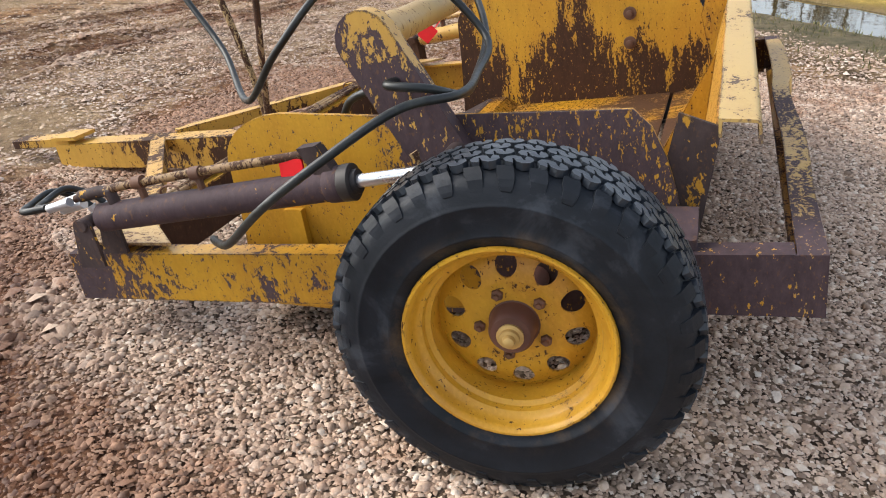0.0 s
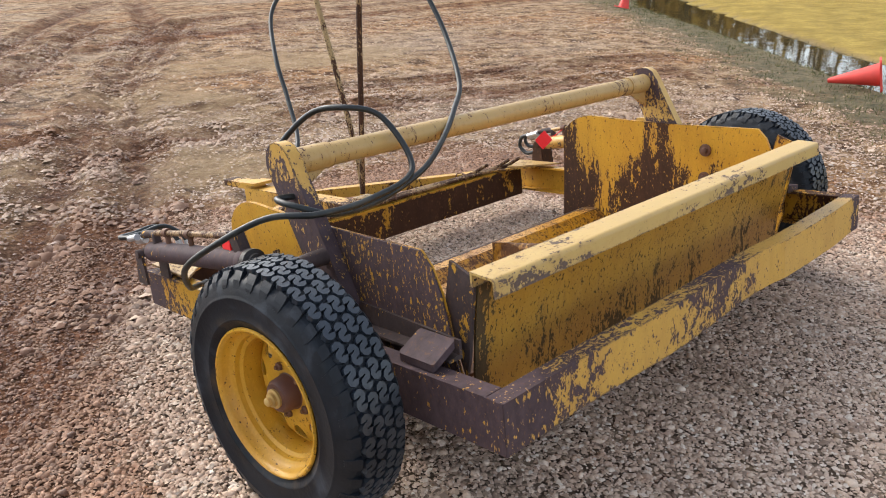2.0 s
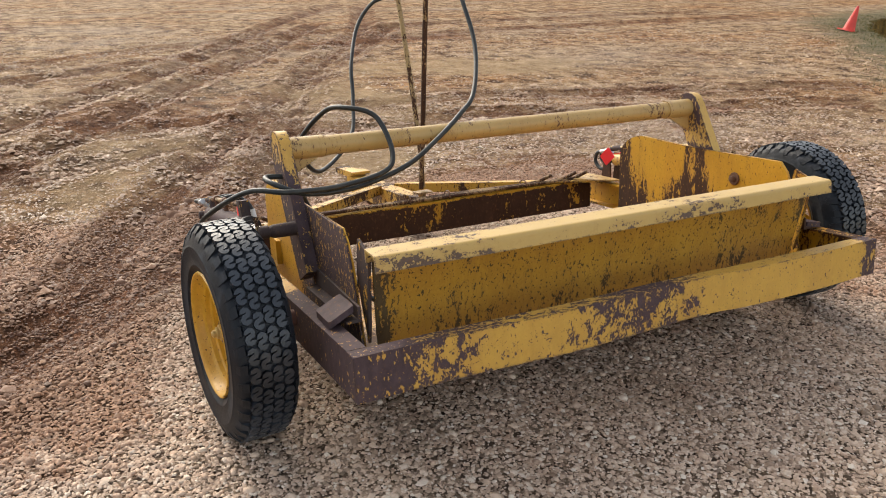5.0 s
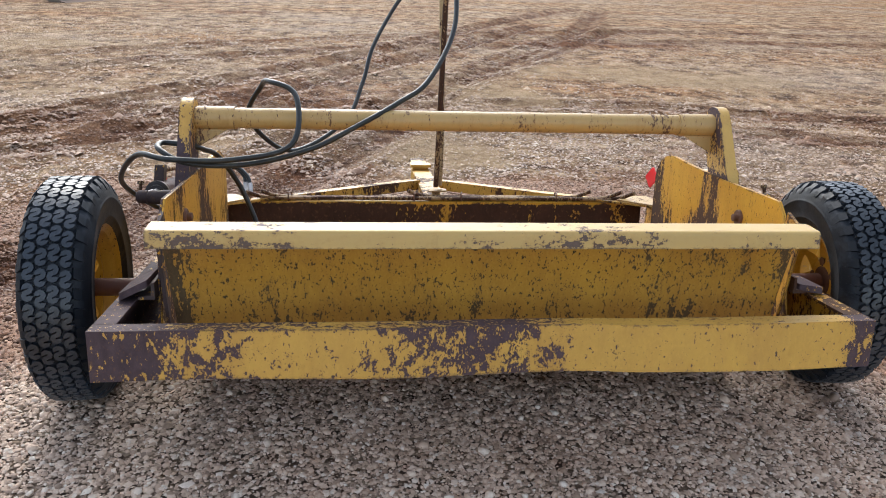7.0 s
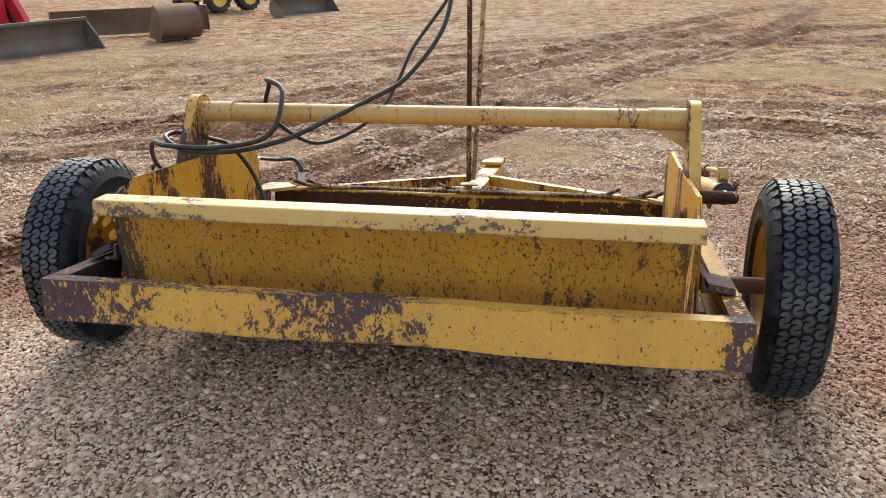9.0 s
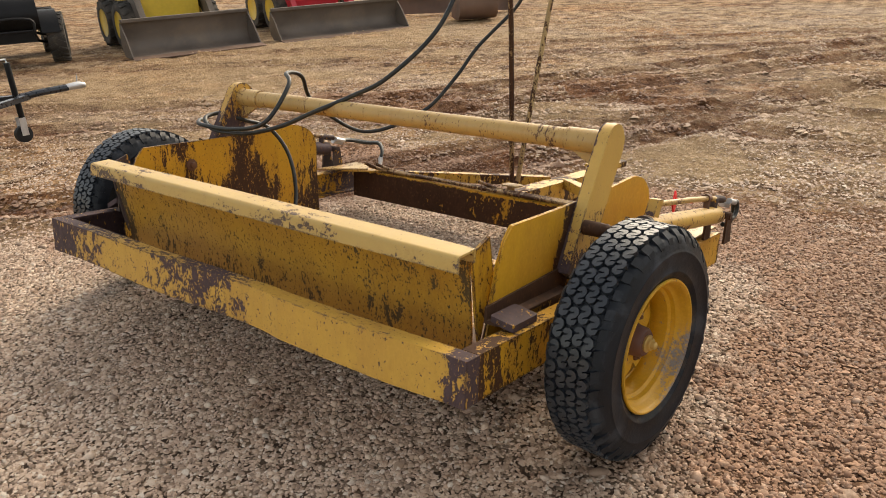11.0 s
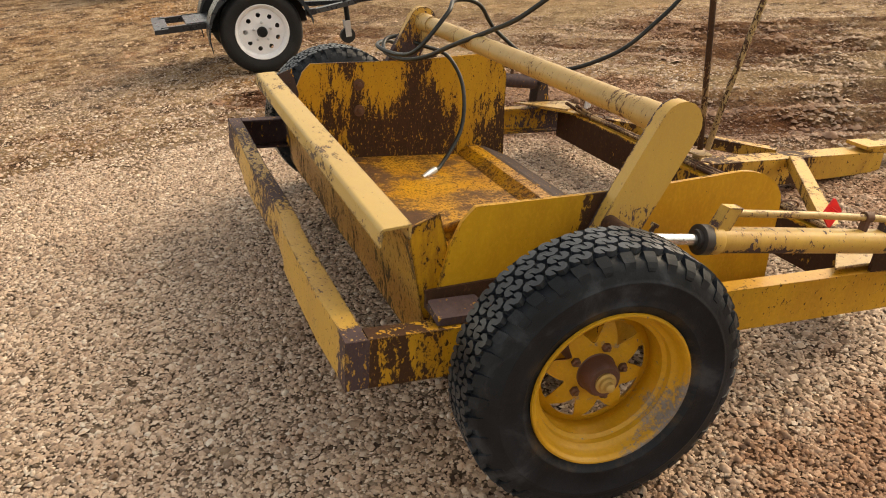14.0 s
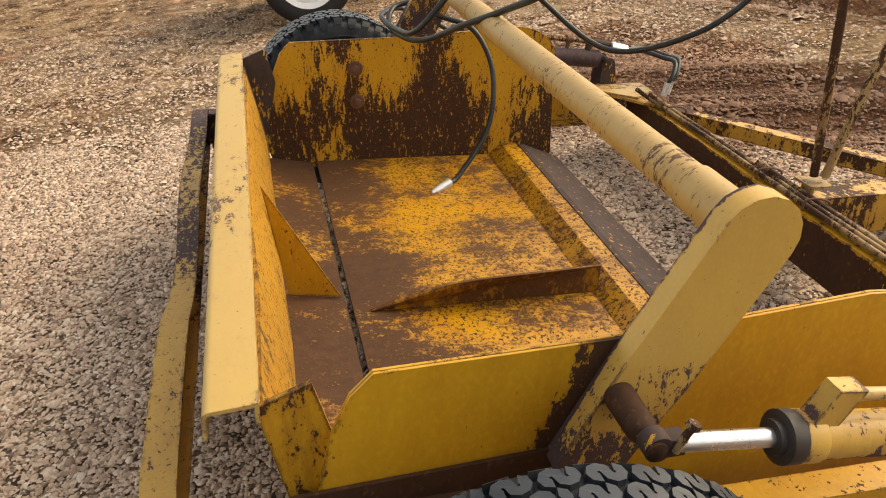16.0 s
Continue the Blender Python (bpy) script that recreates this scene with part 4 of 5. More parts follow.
def cylinder(s):
    """Hydraulic lift cylinder with its feed pipe, along a line from the arm pin to the front bracket."""
    a, b = Vector((1.150, 0.18, 0.275)), Vector((1.185, 1.16, 0.180))
    along = (b - a).normalized()
    bm = bmesh.new()
    tube(bm, [a + along * d for d in (0.240, 0.40, 0.70, 0.955)], 0.038, 24)
    barrel = part("cylinder", bm, primer if s < 0 else paint_cyl_r, scraper, "brown-primed lift cylinder barrel" if s < 0 else "yellow lift cylinder barrel with dark scrapes, underside coloured dark as shade", smooth=40)
    bm = bmesh.new()
    tube(bm, [a + along * d for d in (0.197, 0.212)], [0.028, 0.030], 20)
    tube(bm, [a + along * d for d in (0.208, 0.210, 0.233, 0.237)], [0.040, 0.0435, 0.0435, 0.042], 24)
    gland = part("gland", bm, gland_dark, barrel, smooth=40)
    bm = bmesh.new()
    tube(bm, [a + along * d for d in (0.2375, 0.241, 0.270, 0.275)], [0.042, 0.0425, 0.0425, 0.040], 24)
    collar = part("collar", bm, primer if s < 0 else paint_cyl_r, barrel, smooth=40)
    bm = bmesh.new()
    tube(bm, [a + along * d for d in (0.03, 0.205)], 0.0158, 20)
    rod = part("rod", bm, steel, barrel, "bright chromed piston rod", smooth=40)
    bm = bmesh.new()
    lathe(bm, [(1.136, 0.023), (1.166, 0.023)], 18, "x", tuple(Vector((0, a.y, a.z))))
    box(bm, (1.137, a.y, a.z - 0.018), (1.165, a.y + 0.045, a.z + 0.014))
    eye = part("rod_eye", bm, primer_dark, barrel, smooth=40)
    # Port block at the gland end and the feed pipe above the barrel.
    bm = bmesh.new()
    up = Vector((0, -along.z, along.y)).normalized()
    p = a + along * 0.265
    q = p + up * 0.10
    vs = []
    for base, h in ((p + up * 0.02, 0), (q, 1)):
        for dx in (-0.018, 0.018):
            for d in (-0.024, 0.024):
                vs.append(bm.verts.new(base + Vector((dx, 0, 0)) + along * (d + 0.03 * h)))
    for f in ((0, 1, 3, 2), (4, 6, 7, 5), (0, 4, 5, 1), (2, 3, 7, 6), (0, 2, 6, 4), (1, 5, 7, 3)):
        bm.faces.new([vs[i] for i in f])
    soften(bm, 0.003, 2)
    block = part("port_block", bm, primer_dark if s < 0 else paint_cyl_r, barrel)
    bm = bmesh.new()
    tube(bm, [q + along * 0.03 - up * 0.02, q + along * 0.35 - up * 0.02, a + along * 0.86 + up * 0.075, a + along * 1.02 + up * 0.060], 0.011, 12)
    pipe = part("feed_pipe", bm, pipe_rust if s < 0 else paint_tube, barrel, smooth=40)
    for d in (0.62, 0.80) if s < 0 else (0.815,):
        bm = bmesh.new()
        c = a + along * d
        tube(bm, [c + up * 0.03, c + up * 0.085], 0.010 if s < 0 else 0.014, 8)
        tube(bm, [c + up * 0.078 - along * 0.014, c + up * 0.078 + along * 0.014], 0.017, 12)
        part("pipe_clip", bm, bolt_rust, barrel, smooth=40)
    # Port elbow and fittings at the front end.
    bm = bmesh.new()
    c = a + along * 0.90
    tube(bm, [c + up * 0.03, c + up * 0.065, c + up * 0.07 + along * 0.03, c + up * 0.065 + along * 0.10], 0.016, 12)
    elbow = part("port_elbow", bm, primer_dark, barrel, smooth=40)
    for k, (h, d0) in enumerate(((0.060, 1.00), (0.045, 1.0), (0.060, 1.02))):
        bm = bmesh.new()
        off = Vector((0.022 * (k - 1), 0, 0))
        tube(bm, [a + along * d0 + up * h + off, a + along * (d0 + 0.08) + up * (h - 0.01) + off], [0.013, 0.012], 12)
        part("hose_fitting", bm, zinc, barrel, smooth=40)
    bm = bmesh.new()
    if s > 0:
        e0 = a + along * 1.09 + up * 0.050
        tube(bm, flow([e0, e0 + along * 0.06 - up * 0.01, e0 + along * 0.085 - up * 0.06, e0 + along * 0.04 - up * 0.105, e0 - along * 0.03 - up * 0.10]), 0.011, 10)
        e1 = e0 + Vector((0.022, 0, 0.0))
        tube(bm, flow([e1, e1 + along * 0.04, e1 + along * 0.055 - up * 0.04, e1 + along * 0.02 - up * 0.07, e1 - along * 0.06 - up * 0.06]), 0.010, 10)
    else:
        e0 = a + along * 1.09 + up * 0.050
        for k in (0, 1):
            o = Vector((0.024 * k, 0.03 * k, 0.0))
            tube(bm, flow([e0 + o * 0.8, e0 + o + along * 0.07, Vector((1.11, 1.405, 0.200)) + o, Vector((1.02, 1.415, 0.205)) + o, Vector((0.965, 1.385, 0.165)) + o, Vector((0.950, 1.355, 0.125)) + o], 5), 0.010, 10)
    stub = part("hose_end", bm, hose_rubber, barrel, smooth=40)
    if s < 0:
        for k in (0, 1):
            bm = bmesh.new()
            o = Vector((0.024 * k, 0.03 * k, 0.0))
            tube(bm, [Vector((0.952, 1.360, 0.135)) + o, Vector((0.946, 1.345, 0.080)) + o], [0.014, 0.0125], 10)
            part("hose_fitting", bm, zinc, barrel, smooth=40)
    bm = bmesh.new()
    t0 = a + along * 0.353 + up * 0.052 + Vector((0.006, 0, 0)) if s < 0 else Vector((1.032, 1.028, 0.229))
    g = 1.0 if s < 0 else 1.3
    prism(bm, rounded([(-0.032 * g, -0.027 * g, 0.4), (0.032 * g, -0.027 * g, 0.4), (0.032 * g, 0.027 * g, 0.4), (-0.032 * g, 0.027 * g, 0.4)], 0.02), "x", -0.003, 0.003)
    bmesh.ops.transform(bm, matrix=pose(*t0, -42 if s > 0 else 5, 0, 10 if s > 0 else 4), verts=bm.verts[:])
    if s > 0:
        tube(bm, [t0 + Vector((0, -0.01, 0.02)), t0.lerp(a + along * 0.815 + up * 0.075, 0.5) + Vector((0, 0, -0.01)), a + along * 0.815 + up * 0.075], 0.0025, 6)
    tag = part("tag", bm, red_tag, barrel, "bright red plastic tag")
    bracket = bmesh.new()
    for x0 in (1.135, 1.222):
        prism(bracket, rounded([(1.135, Z1 + 0.002, 0), (1.215, Z1 + 0.002, 0), (1.190, 0.195, 1), (1.140, 0.195, 1)], 0.025), "x", x0, x0 + 0.010)
    lathe(bracket, [(1.128, 0.017), (1.24, 0.017)], 14, "x", (0, b.y, b.z))
    soften(bracket, 0.0015)
    foot = part("cylinder_bracket", bracket, primer_dark if s < 0 else rusty, scraper, smooth=40)
    if s < 0:
        for ob in (barrel, gland, collar, rod, eye, block, pipe, elbow, stub, tag, foot, *[o for o in barrel.children if o.name.startswith(("pipe_clip", "hose_fitting"))]):
            flip_object(ob)


def flip_object(ob):
    """Mirror a mesh in x, once."""
    if ob.get("mirrored"):
        return
    ob["mirrored"] = True
    for v in ob.data.vertices:
        v.co.x = -v.co.x
    ob.data.flip_normals()


R_TYRE = 0.372


def tread_radius(w):
    w = abs(w)
    return 0.3625 - 0.38 * w * w if w < 0.072 else 0.3605 - 1.0 * (w - 0.072) - 18 * (w - 0.072) ** 2


def tyre_mesh():
    prof = [(-0.083, 0.206), (-0.092, 0.217), (-0.1015, 0.234), (-0.1050, 0.237), (-0.1050, 0.2405), (-0.1035, 0.2425), (-0.110, 0.272), (-0.1112, 0.296), (-0.1122, 0.298), (-0.1120, 0.301), (-0.1103, 0.303), (-0.1085, 0.309), (-0.101, 0.330), (-0.093, 0.345)]  # bead, side rib, shoulder
    prof += [(w, tread_radius(w) - 0.001) for w in (-0.080, -0.05, 0.0, 0.05, 0.080)]
    prof += [(-w, r) for w, r in prof[13::-1]]
    prof += [(0.070, 0.206), (0.0, 0.215), (-0.070, 0.206)]
    bm = bmesh.new()
    lathe(bm, prof, 72, "x", close=True)
    return bm


def tread_mesh(seed=0):
    """Rows of S-shaped blocks between short, darker shoulder lugs."""
    bm = bmesh.new()
    count = 38
    pitch = 2 * math.pi / count
    q, h = 0.0106, 0.0082
    line = [(q * math.cos(a), q + q * math.sin(a), a) for a in np.linspace(-0.1, 1.5 * math.pi, 7)]
    line += [(q * math.cos(a), -q + q * math.sin(a), a + math.pi) for a in np.linspace(0.5 * math.pi, -math.pi + 0.1, 7)[1:]]
    ess = [(x + h * math.cos(a), y + h * math.sin(a)) for x, y, a in line]
    ess += [(x - h * math.cos(a), y - h * math.sin(a)) for x, y, a in line[::-1]]
    r = random.Random(5 + seed)
    side_faces = []

    def block(shape, w0, turn, sink, rows=None):
        low, high = [], []
        for w, v in shape:
            for ring, up, k in ((low, -0.004, 1.0), (high, 0.0105 - sink, 0.95)):
                a2 = turn + v * k / R_TYRE
                rad = tread_radius(w0 + w * k) + up
                ring.append(bm.verts.new((w0 + w * k, rad * math.cos(a2), rad * math.sin(a2))))
        m = len(shape)
        bm.faces.new(high)
        for j in range(m):
            bm.faces.new((low[j], low[(j + 1) % m], high[(j + 1) % m], high[j]))

    def lug(s, turn, half, reach):  # second material
        """Shoulder lug that runs over the tyre's edge and down its side."""
        prof = [(0.0770, tread_radius(0.0770) + 0.0100), (0.0875, 0.3555), (0.0960, 0.3460), (0.1022, 0.3350 - reach), (0.1045, 0.3270 - reach)]
        under = [(w - 0.010, rad - 0.014) for w, rad in prof]
        tops, lows, first = [], [], len(bm.faces)
        for i, ((w, rad), (w2, rad2)) in enumerate(zip(prof, under)):
            hw = half * (0.90, 1.0, 0.92, 0.80, 0.62)[i]
            skew = (0.004, 0.001, -0.002, -0.003, -0.003)[i]
            tops.append([bm.verts.new((s * w, rad * math.cos(turn + (e * hw + skew) / R_TYRE), rad * math.sin(turn + (e * hw + skew) / R_TYRE))) for e in (-1, 1)])
            lows.append([bm.verts.new((s * w2, rad2 * math.cos(turn + (e * hw * 1.15 + skew) / R_TYRE), rad2 * math.sin(turn + (e * hw * 1.15 + skew) / R_TYRE))) for e in (-1, 1)])
        for i in range(len(prof) - 1):
            bm.faces.new((tops[i][0], tops[i][1], tops[i + 1][1], tops[i + 1][0]))
            for e in (0, 1):
                bm.faces.new((tops[i][e], tops[i + 1][e], lows[i + 1][e], lows[i][e]))
        bm.faces.new((tops[0][0], tops[0][1], lows[0][1], lows[0][0]))
        bm.faces.new((tops[-1][0], tops[-1][1], lows[-1][1], lows[-1][0]))
        side_faces.append((first, len(bm.faces)))

    for i in range(count):
        turn = pitch * i
        for row, w0 in enumerate((-0.0545, -0.0182, 0.0182, 0.0545)):
            block(ess, w0, turn + (0.0, 0.32, 0.12, 0.46)[row] * pitch, r.uniform(0, 0.0012))
        for s in (-1, 1):
            lug(s, turn + (0.25 if s < 0 else 0.75) * pitch, 0.0172 + r.uniform(-0.001, 0.001), 0.008 if i % 2 else 0.001)
    faces = list(bm.faces)
    for lo, hi in side_faces:
        for f in faces[lo:hi]:
            f.material_index = 1
    return bm


def dish_along(r):
    return float(np.interp(r, [0.0, 0.070, 0.082, 0.100, 0.125, 0.150, 0.165, 0.175], [-0.006, -0.006, 0.001, 0.002, -0.004, -0.018, -0.028, -0.030]))


def holed_ring(bm, holes, r0, r1, shape, thick=0.004, m=16):
    """The wheel's disc between two radii, with real openings."""
    rm, rims = (r0 + r1) / 2, {}
    for layer in (0, -thick):
        for i in range(holes):
            outer, inner = [], []
            for k in range(m):
                a = 2 * math.pi * k / m
                c, s = math.cos(a), math.sin(a)
                q = 1 / max(abs(c), abs(s))
                for ring, (u, v) in ((outer, (c * q, s * q)), (inner, shape(a))):
                    r = rm + u * (r1 - r0) / 2 if ring is outer else rm + u
                    t = 2 * math.pi * i / holes + (v * math.pi / holes if ring is outer else v / rm)
                    ring.append(bm.verts.new((dish_along(r) + layer, r * math.cos(t), r * math.sin(t))))
            for k in range(m):
                bm.faces.new((outer[k], outer[(k + 1) % m], inner[(k + 1) % m], inner[k]))
            rims.setdefault(i, []).append(inner)
    for front, back in rims.values():
        for k in range(m):
            bm.faces.new((front[k], front[(k + 1) % m], back[(k + 1) % m], back[k]))


def wheel(s, style):
    """Wheel: rim and pierced disc, with tyre, tread, hub and nuts as its parts."""
    bm = bmesh.new()
    rim = [(0.094, 0.2150), (0.1005, 0.2125), (0.1010, 0.2075), (0.0955, 0.2015), (0.086, 0.1985), (0.068, 0.1955), (0.061, 0.1895), (0.056, 0.1815), (0.041, 0.1790), (0.034, 0.1690), (0.0, 0.1670), (-0.03, 0.1670), (-0.05, 0.182), (-0.072, 0.188), (-0.080, 0.203), (-0.090, 0.211), (-0.084, 0.214)]
    lathe(bm, rim + [(-0.074, 0.195), (-0.05, 0.190), (-0.03, 0.177), (0.03, 0.179), (0.045, 0.189), (0.065, 0.199), (0.086, 0.203)], 64, "x", close=True)
    skin = rim_paint if style == "round" else rim_scraped
    rim_ob = part("wheel", bm, skin, scraper, "yellow steel wheel with ring of round holes" if style == "round" else "yellow steel wheel with triangular slots and scraped rim", smooth=42)
    bm = bmesh.new()
    if style == "round":
        holed_ring(bm, 10, 0.096, 0.162, lambda a: (0.0245 * math.cos(a), 0.0225 * math.sin(a)))
    else:
        def tri(a):
            k = min(0.0385, 0.0212 / math.cos((a + math.pi / 3) % (2 * math.pi / 3) - math.pi / 3))
            return (k * math.cos(a) * 1.02 - 0.002, k * math.sin(a) * 1.15)
        holed_ring(bm, 8, 0.088, 0.162, tri, m=24)
    r0 = 0.096 if style == "round" else 0.088
    bmesh.ops.remove_doubles(bm, verts=bm.verts[:], dist=0.0004)
    part("pierced_disc", bm, skin, rim_ob, smooth=42)
    bm = bmesh.new()
    lathe(bm, [(dish_along(r0), r0 + 0.0005), (dish_along(0.08), 0.08), (dish_along(0.06), 0.06), (-0.006, 0.02)], 48, "x")
    part("hub_plate", bm, skin, rim_ob, smooth=42)
    bm = bmesh.new()
    lathe(bm, [(dish_along(0.162), 0.1615), (-0.030, 0.168), (-0.030, 0.172), (-0.034, 0.172), (-0.032, 0.1615)], 64, "x", close=True)
    part("disc_flange", bm, skin, rim_ob, smooth=42)
    part("tyre", tyre_mesh(), rubber_side, rim_ob, "black off-road tyre, worn sidewall", smooth=50)
    part("tread", tread_mesh(), rubber, rim_ob, "chunky tread of S-shaped blocks").data.materials.append(rubber_side)
    bm = bmesh.new()
    lathe(bm, [(-0.008, 0.056), (0.000, 0.056), (0.004, 0.051), (0.042, 0.047), (0.052, 0.040), (0.054, 0.0)], 32, "x")
    hub = part("hub", bm, hub_brown, rim_ob, "rusty brown hub", smooth=40)
    bm = bmesh.new()
    lathe(bm, [(0.052, 0.027), (0.060, 0.028), (0.063, 0.021), (0.071, 0.020), (0.073, 0.0135), (0.084, 0.012), (0.088, 0.007), (0.089, 0.0)], 24, "x")
    part("grease_cap", bm, brass, rim_ob, "dull brass grease cap", smooth=40)
    for i in range(5):
        a = 2 * math.pi * i / 5 + 0.35
        bm = bmesh.new()
        lathe(bm, [(-0.007, 0.0175), (-0.003, 0.0175), (-0.002, 0.0135), (0.010, 0.0125), (0.013, 0.007), (0.020, 0.006)], 6, "x", (0, 0.073 * math.cos(a), 0.073 * math.sin(a)))
        part("wheel_nut", bm, bolt_rust, rim_ob)
    rim_ob.matrix_local = Matrix.Translation((s * 1.320, 0, 0)) @ pose(0, 0, 0, 0, 0, -5 * s) @ pose(0, 0, 0, 20 if s < 0 else 57, 0, 0 if s > 0 else 180) @ Matrix.Diagonal((0.93, 1, 1, 1))
    bm = bmesh.new()
    tube(bm, [(1.06, 0, 0), (1.30, 0, 0)], 0.030, 18)
    box(bm, (1.02, -0.06, -0.115), (1.10, 0.06, -0.087))
    part("axle", flip(s, bm), hub_brown, scraper, smooth=40)


def hydraulics():
    inv = Matrix.Rotation(radians(-TILT), 4, "X") @ Matrix.Translation((0, 0, -0.365))
    loc = lambda pts: [inv @ Vector(p) for p in pts]  # noqa: E731
    # Rigid lines along the front beam.
    for k, (y, x0, x1) in enumerate(((1.275, -0.95, 1.02), (1.300, -0.88, 0.96), (1.322, -0.15, 0.80))):
        bm = bmesh.new()
        tube(bm, flow([(x0, y - 0.06, 0.115), (x0 + 0.12, y, 0.076), (x0 + 0.5, y + 0.004, 0.075), (0.1, y - 0.003, 0.074), (x1 - 0.4, y, 0.075), (x1 - 0.1, y - 0.01, 0.076), (x1, y - 0.07, 0.12)], 5), 0.0098, 10)
        part("rigid_line", bm, pipe_rust, scraper, smooth=40)
    for x in (-0.75, -0.12, 0.12, 0.62):
        bm = bmesh.new()
        tube(bm, flow([(x, 1.253, 0.064), (x, 1.256, 0.098), (x + 0.01, 1.30, 0.104), (x + 0.01, 1.335, 0.090), (x + 0.01, 1.338, 0.064)], 3), 0.004, 6)
        part("line_clip", bm, bolt_rust, scraper)
    # Two stand pipes with their foot plate.
    bm = bmesh.new()
    prism(bm, rounded([(-0.045, 1.325, 1), (0.055, 1.325, 1), (0.055, 1.405, 1), (-0.045, 1.405, 1)], 0.02), "z", 0.098, 0.106)
    tube(bm, [(0, 1.36, 0.06), (0, 1.36, 0.105)], 0.022, 14)
    part("pipe_foot", bm, pipe_tan, scraper, smooth=40)
    straight = ((0.0, 1.372, 0.30), (0.008, 1.366, 0.7), (0.014, 1.360, 1.1), (0.015, 1.350, 1.34), (0.003, 1.352, 1.358), (-0.03, 1.362, 1.36))
    leaning = ((0.022, 1.395, 0.30), (0.030, 1.455, 0.51), (0.034, 1.575, 0.84), (0.034, 1.705, 1.17), (0.033, 1.748, 1.275), (0.024, 1.753, 1.30), (0.0, 1.755, 1.303))
    for pts, mat in ((straight, pipe_rust), (leaning, pipe_tan)):
        bm = bmesh.new()
        tube(bm, loc(flow(pts, 4)), 0.0135, 12)
        part("stand_pipe", bm, mat, scraper, "rust-stained steel stand pipe", smooth=40)
    ends = (((-0.028, 1.360, 1.36), (-0.075, 1.39, 1.362)), ((0.004, 1.755, 1.303), (-0.043, 1.755, 1.305)))
    for a, b in ends:
        bm = bmesh.new()
        tube(bm, loc([a, Vector(a).lerp(Vector(b), 0.4), b]), [0.019, 0.017, 0.016], 12)
        part("pipe_fitting", bm, zinc, scraper, smooth=40)
    one = [(-0.07, 1.387, 1.362), (-0.13, 1.43, 1.385), (-0.19, 1.47, 1.50), (-0.19, 1.46, 1.70), (-0.11, 1.38, 1.84), (-0.01, 1.27, 1.81), (0.019, 1.175, 1.676), (0.010, 0.966, 1.379), (-0.008, 0.774, 1.162), (-0.124, 0.559, 0.985), (-0.25, 0.455, 0.912), (-0.41, 0.350, 0.842), (-0.568, 0.282, 0.775), (-0.783, 0.245, 0.728), (-0.98, 0.215, 0.735), (-1.09, 0.26, 0.772), (-1.10, 0.35, 0.775), (-1.02, 0.36, 0.765), (-0.975, 0.42, 0.735), (-0.94, 0.53, 0.675), (-0.866, 0.573, 0.53), (-0.787, 0.52, 0.34), (-0.70, 0.37, 0.205), (-0.665, 0.31, 0.190)]
    two = [(-0.037, 1.755, 1.305), (-0.125, 1.760, 1.27), (-0.220, 1.740, 1.152), (-0.328, 1.55, 0.981), (-0.379, 1.397, 0.831), (-0.469, 1.203, 0.673), (-0.703, 0.982, 0.586), (-0.85, 0.774, 0.772), (-0.778, 0.644, 0.934), (-0.724, 0.501, 0.975), (-0.626, 0.42, 0.938), (-0.635, 0.262, 0.795), (-0.837, 0.225, 0.748), (-1.052, 0.20, 0.755), (-1.173, 0.30, 0.745), (-1.279, 0.446, 0.644), (-1.318, 0.568, 0.545), (-1.25, 0.713, 0.411), (-1.18, 0.80, 0.365), (-1.12, 0.86, 0.34)]
    for pts in (one, two):
        bm = bmesh.new()
        tube(bm, loc(flow(pts, 8)), 0.0102, 12)
        part("hydraulic_hose", bm, hose_rubber, scraper, "looped black hydraulic hose", smooth=50)
    bm = bmesh.new()
    tube(bm, loc([(-0.672, 0.322, 0.193), (-0.655, 0.285, 0.187), (-0.632, 0.24, 0.182)]), [0.018, 0.017, 0.011], 12)
    part("hose_tip", bm, zinc, scraper, "crimped steel hose end", smooth=40)


for side_ in (-1, 1):
    side_beam(side_)
    side_plate(side_)
    arm(side_)
    cylinder(side_)
    brace(side_)
rear_bar()
front_beam()
tongue()
bucket()
cross_tube()
hydraulics()
wheel(-1, "round")
wheel(1, "slots")


# ---- across the yard ----
trailer_black = plain("trailer_black", (0.014, 0.018, 0.025), 0.3, grain=20, vary=0.3, spec=0.5, dust=(0.035, 0.035, 0.036))
white_steel = plain("white_steel", (0.78, 0.78, 0.80), 0.4, grain=25, vary=0.05)
tyre_plain = plain("tyre_plain", (0.012, 0.012, 0.013), 0.55, grain=30, spec=0.3, dust=(0.03, 0.027, 0.024))
muddy_tyre = plain("muddy_tyre", (0.035, 0.031, 0.027), 0.8, grain=20, vary=0.4, dust=(0.16, 0.125, 0.09))
body_black = plain("body_black", (0.010, 0.010, 0.011), 0.5, grain=30, spec=0.2)
body_red = plain("body_red", (0.45, 0.015, 0.03), 0.35, grain=20, vary=0.2)
bucket_steel = plain("bucket_steel", (0.125, 0.100, 0.082), 0.6, 0.25, grain=9, vary=0.4, dust=(0.22, 0.16, 0.11))
bucket_rust = plain("bucket_rust", (0.13, 0.075, 0.05), 0.7, 0.1, grain=12, vary=0.4)
machine_yellow = plain("machine_yellow", (0.62, 0.42, 0.04), 0.45, grain=15, vary=0.15)
machine_green = plain("machine_green", (0.05, 0.16, 0.03), 0.4)
lime = plain("lime", (0.45, 0.60, 0.05), 0.45)
cone_red = plain("cone_red", (0.62, 0.05, 0.035), 0.5, grain=20, vary=0.2)
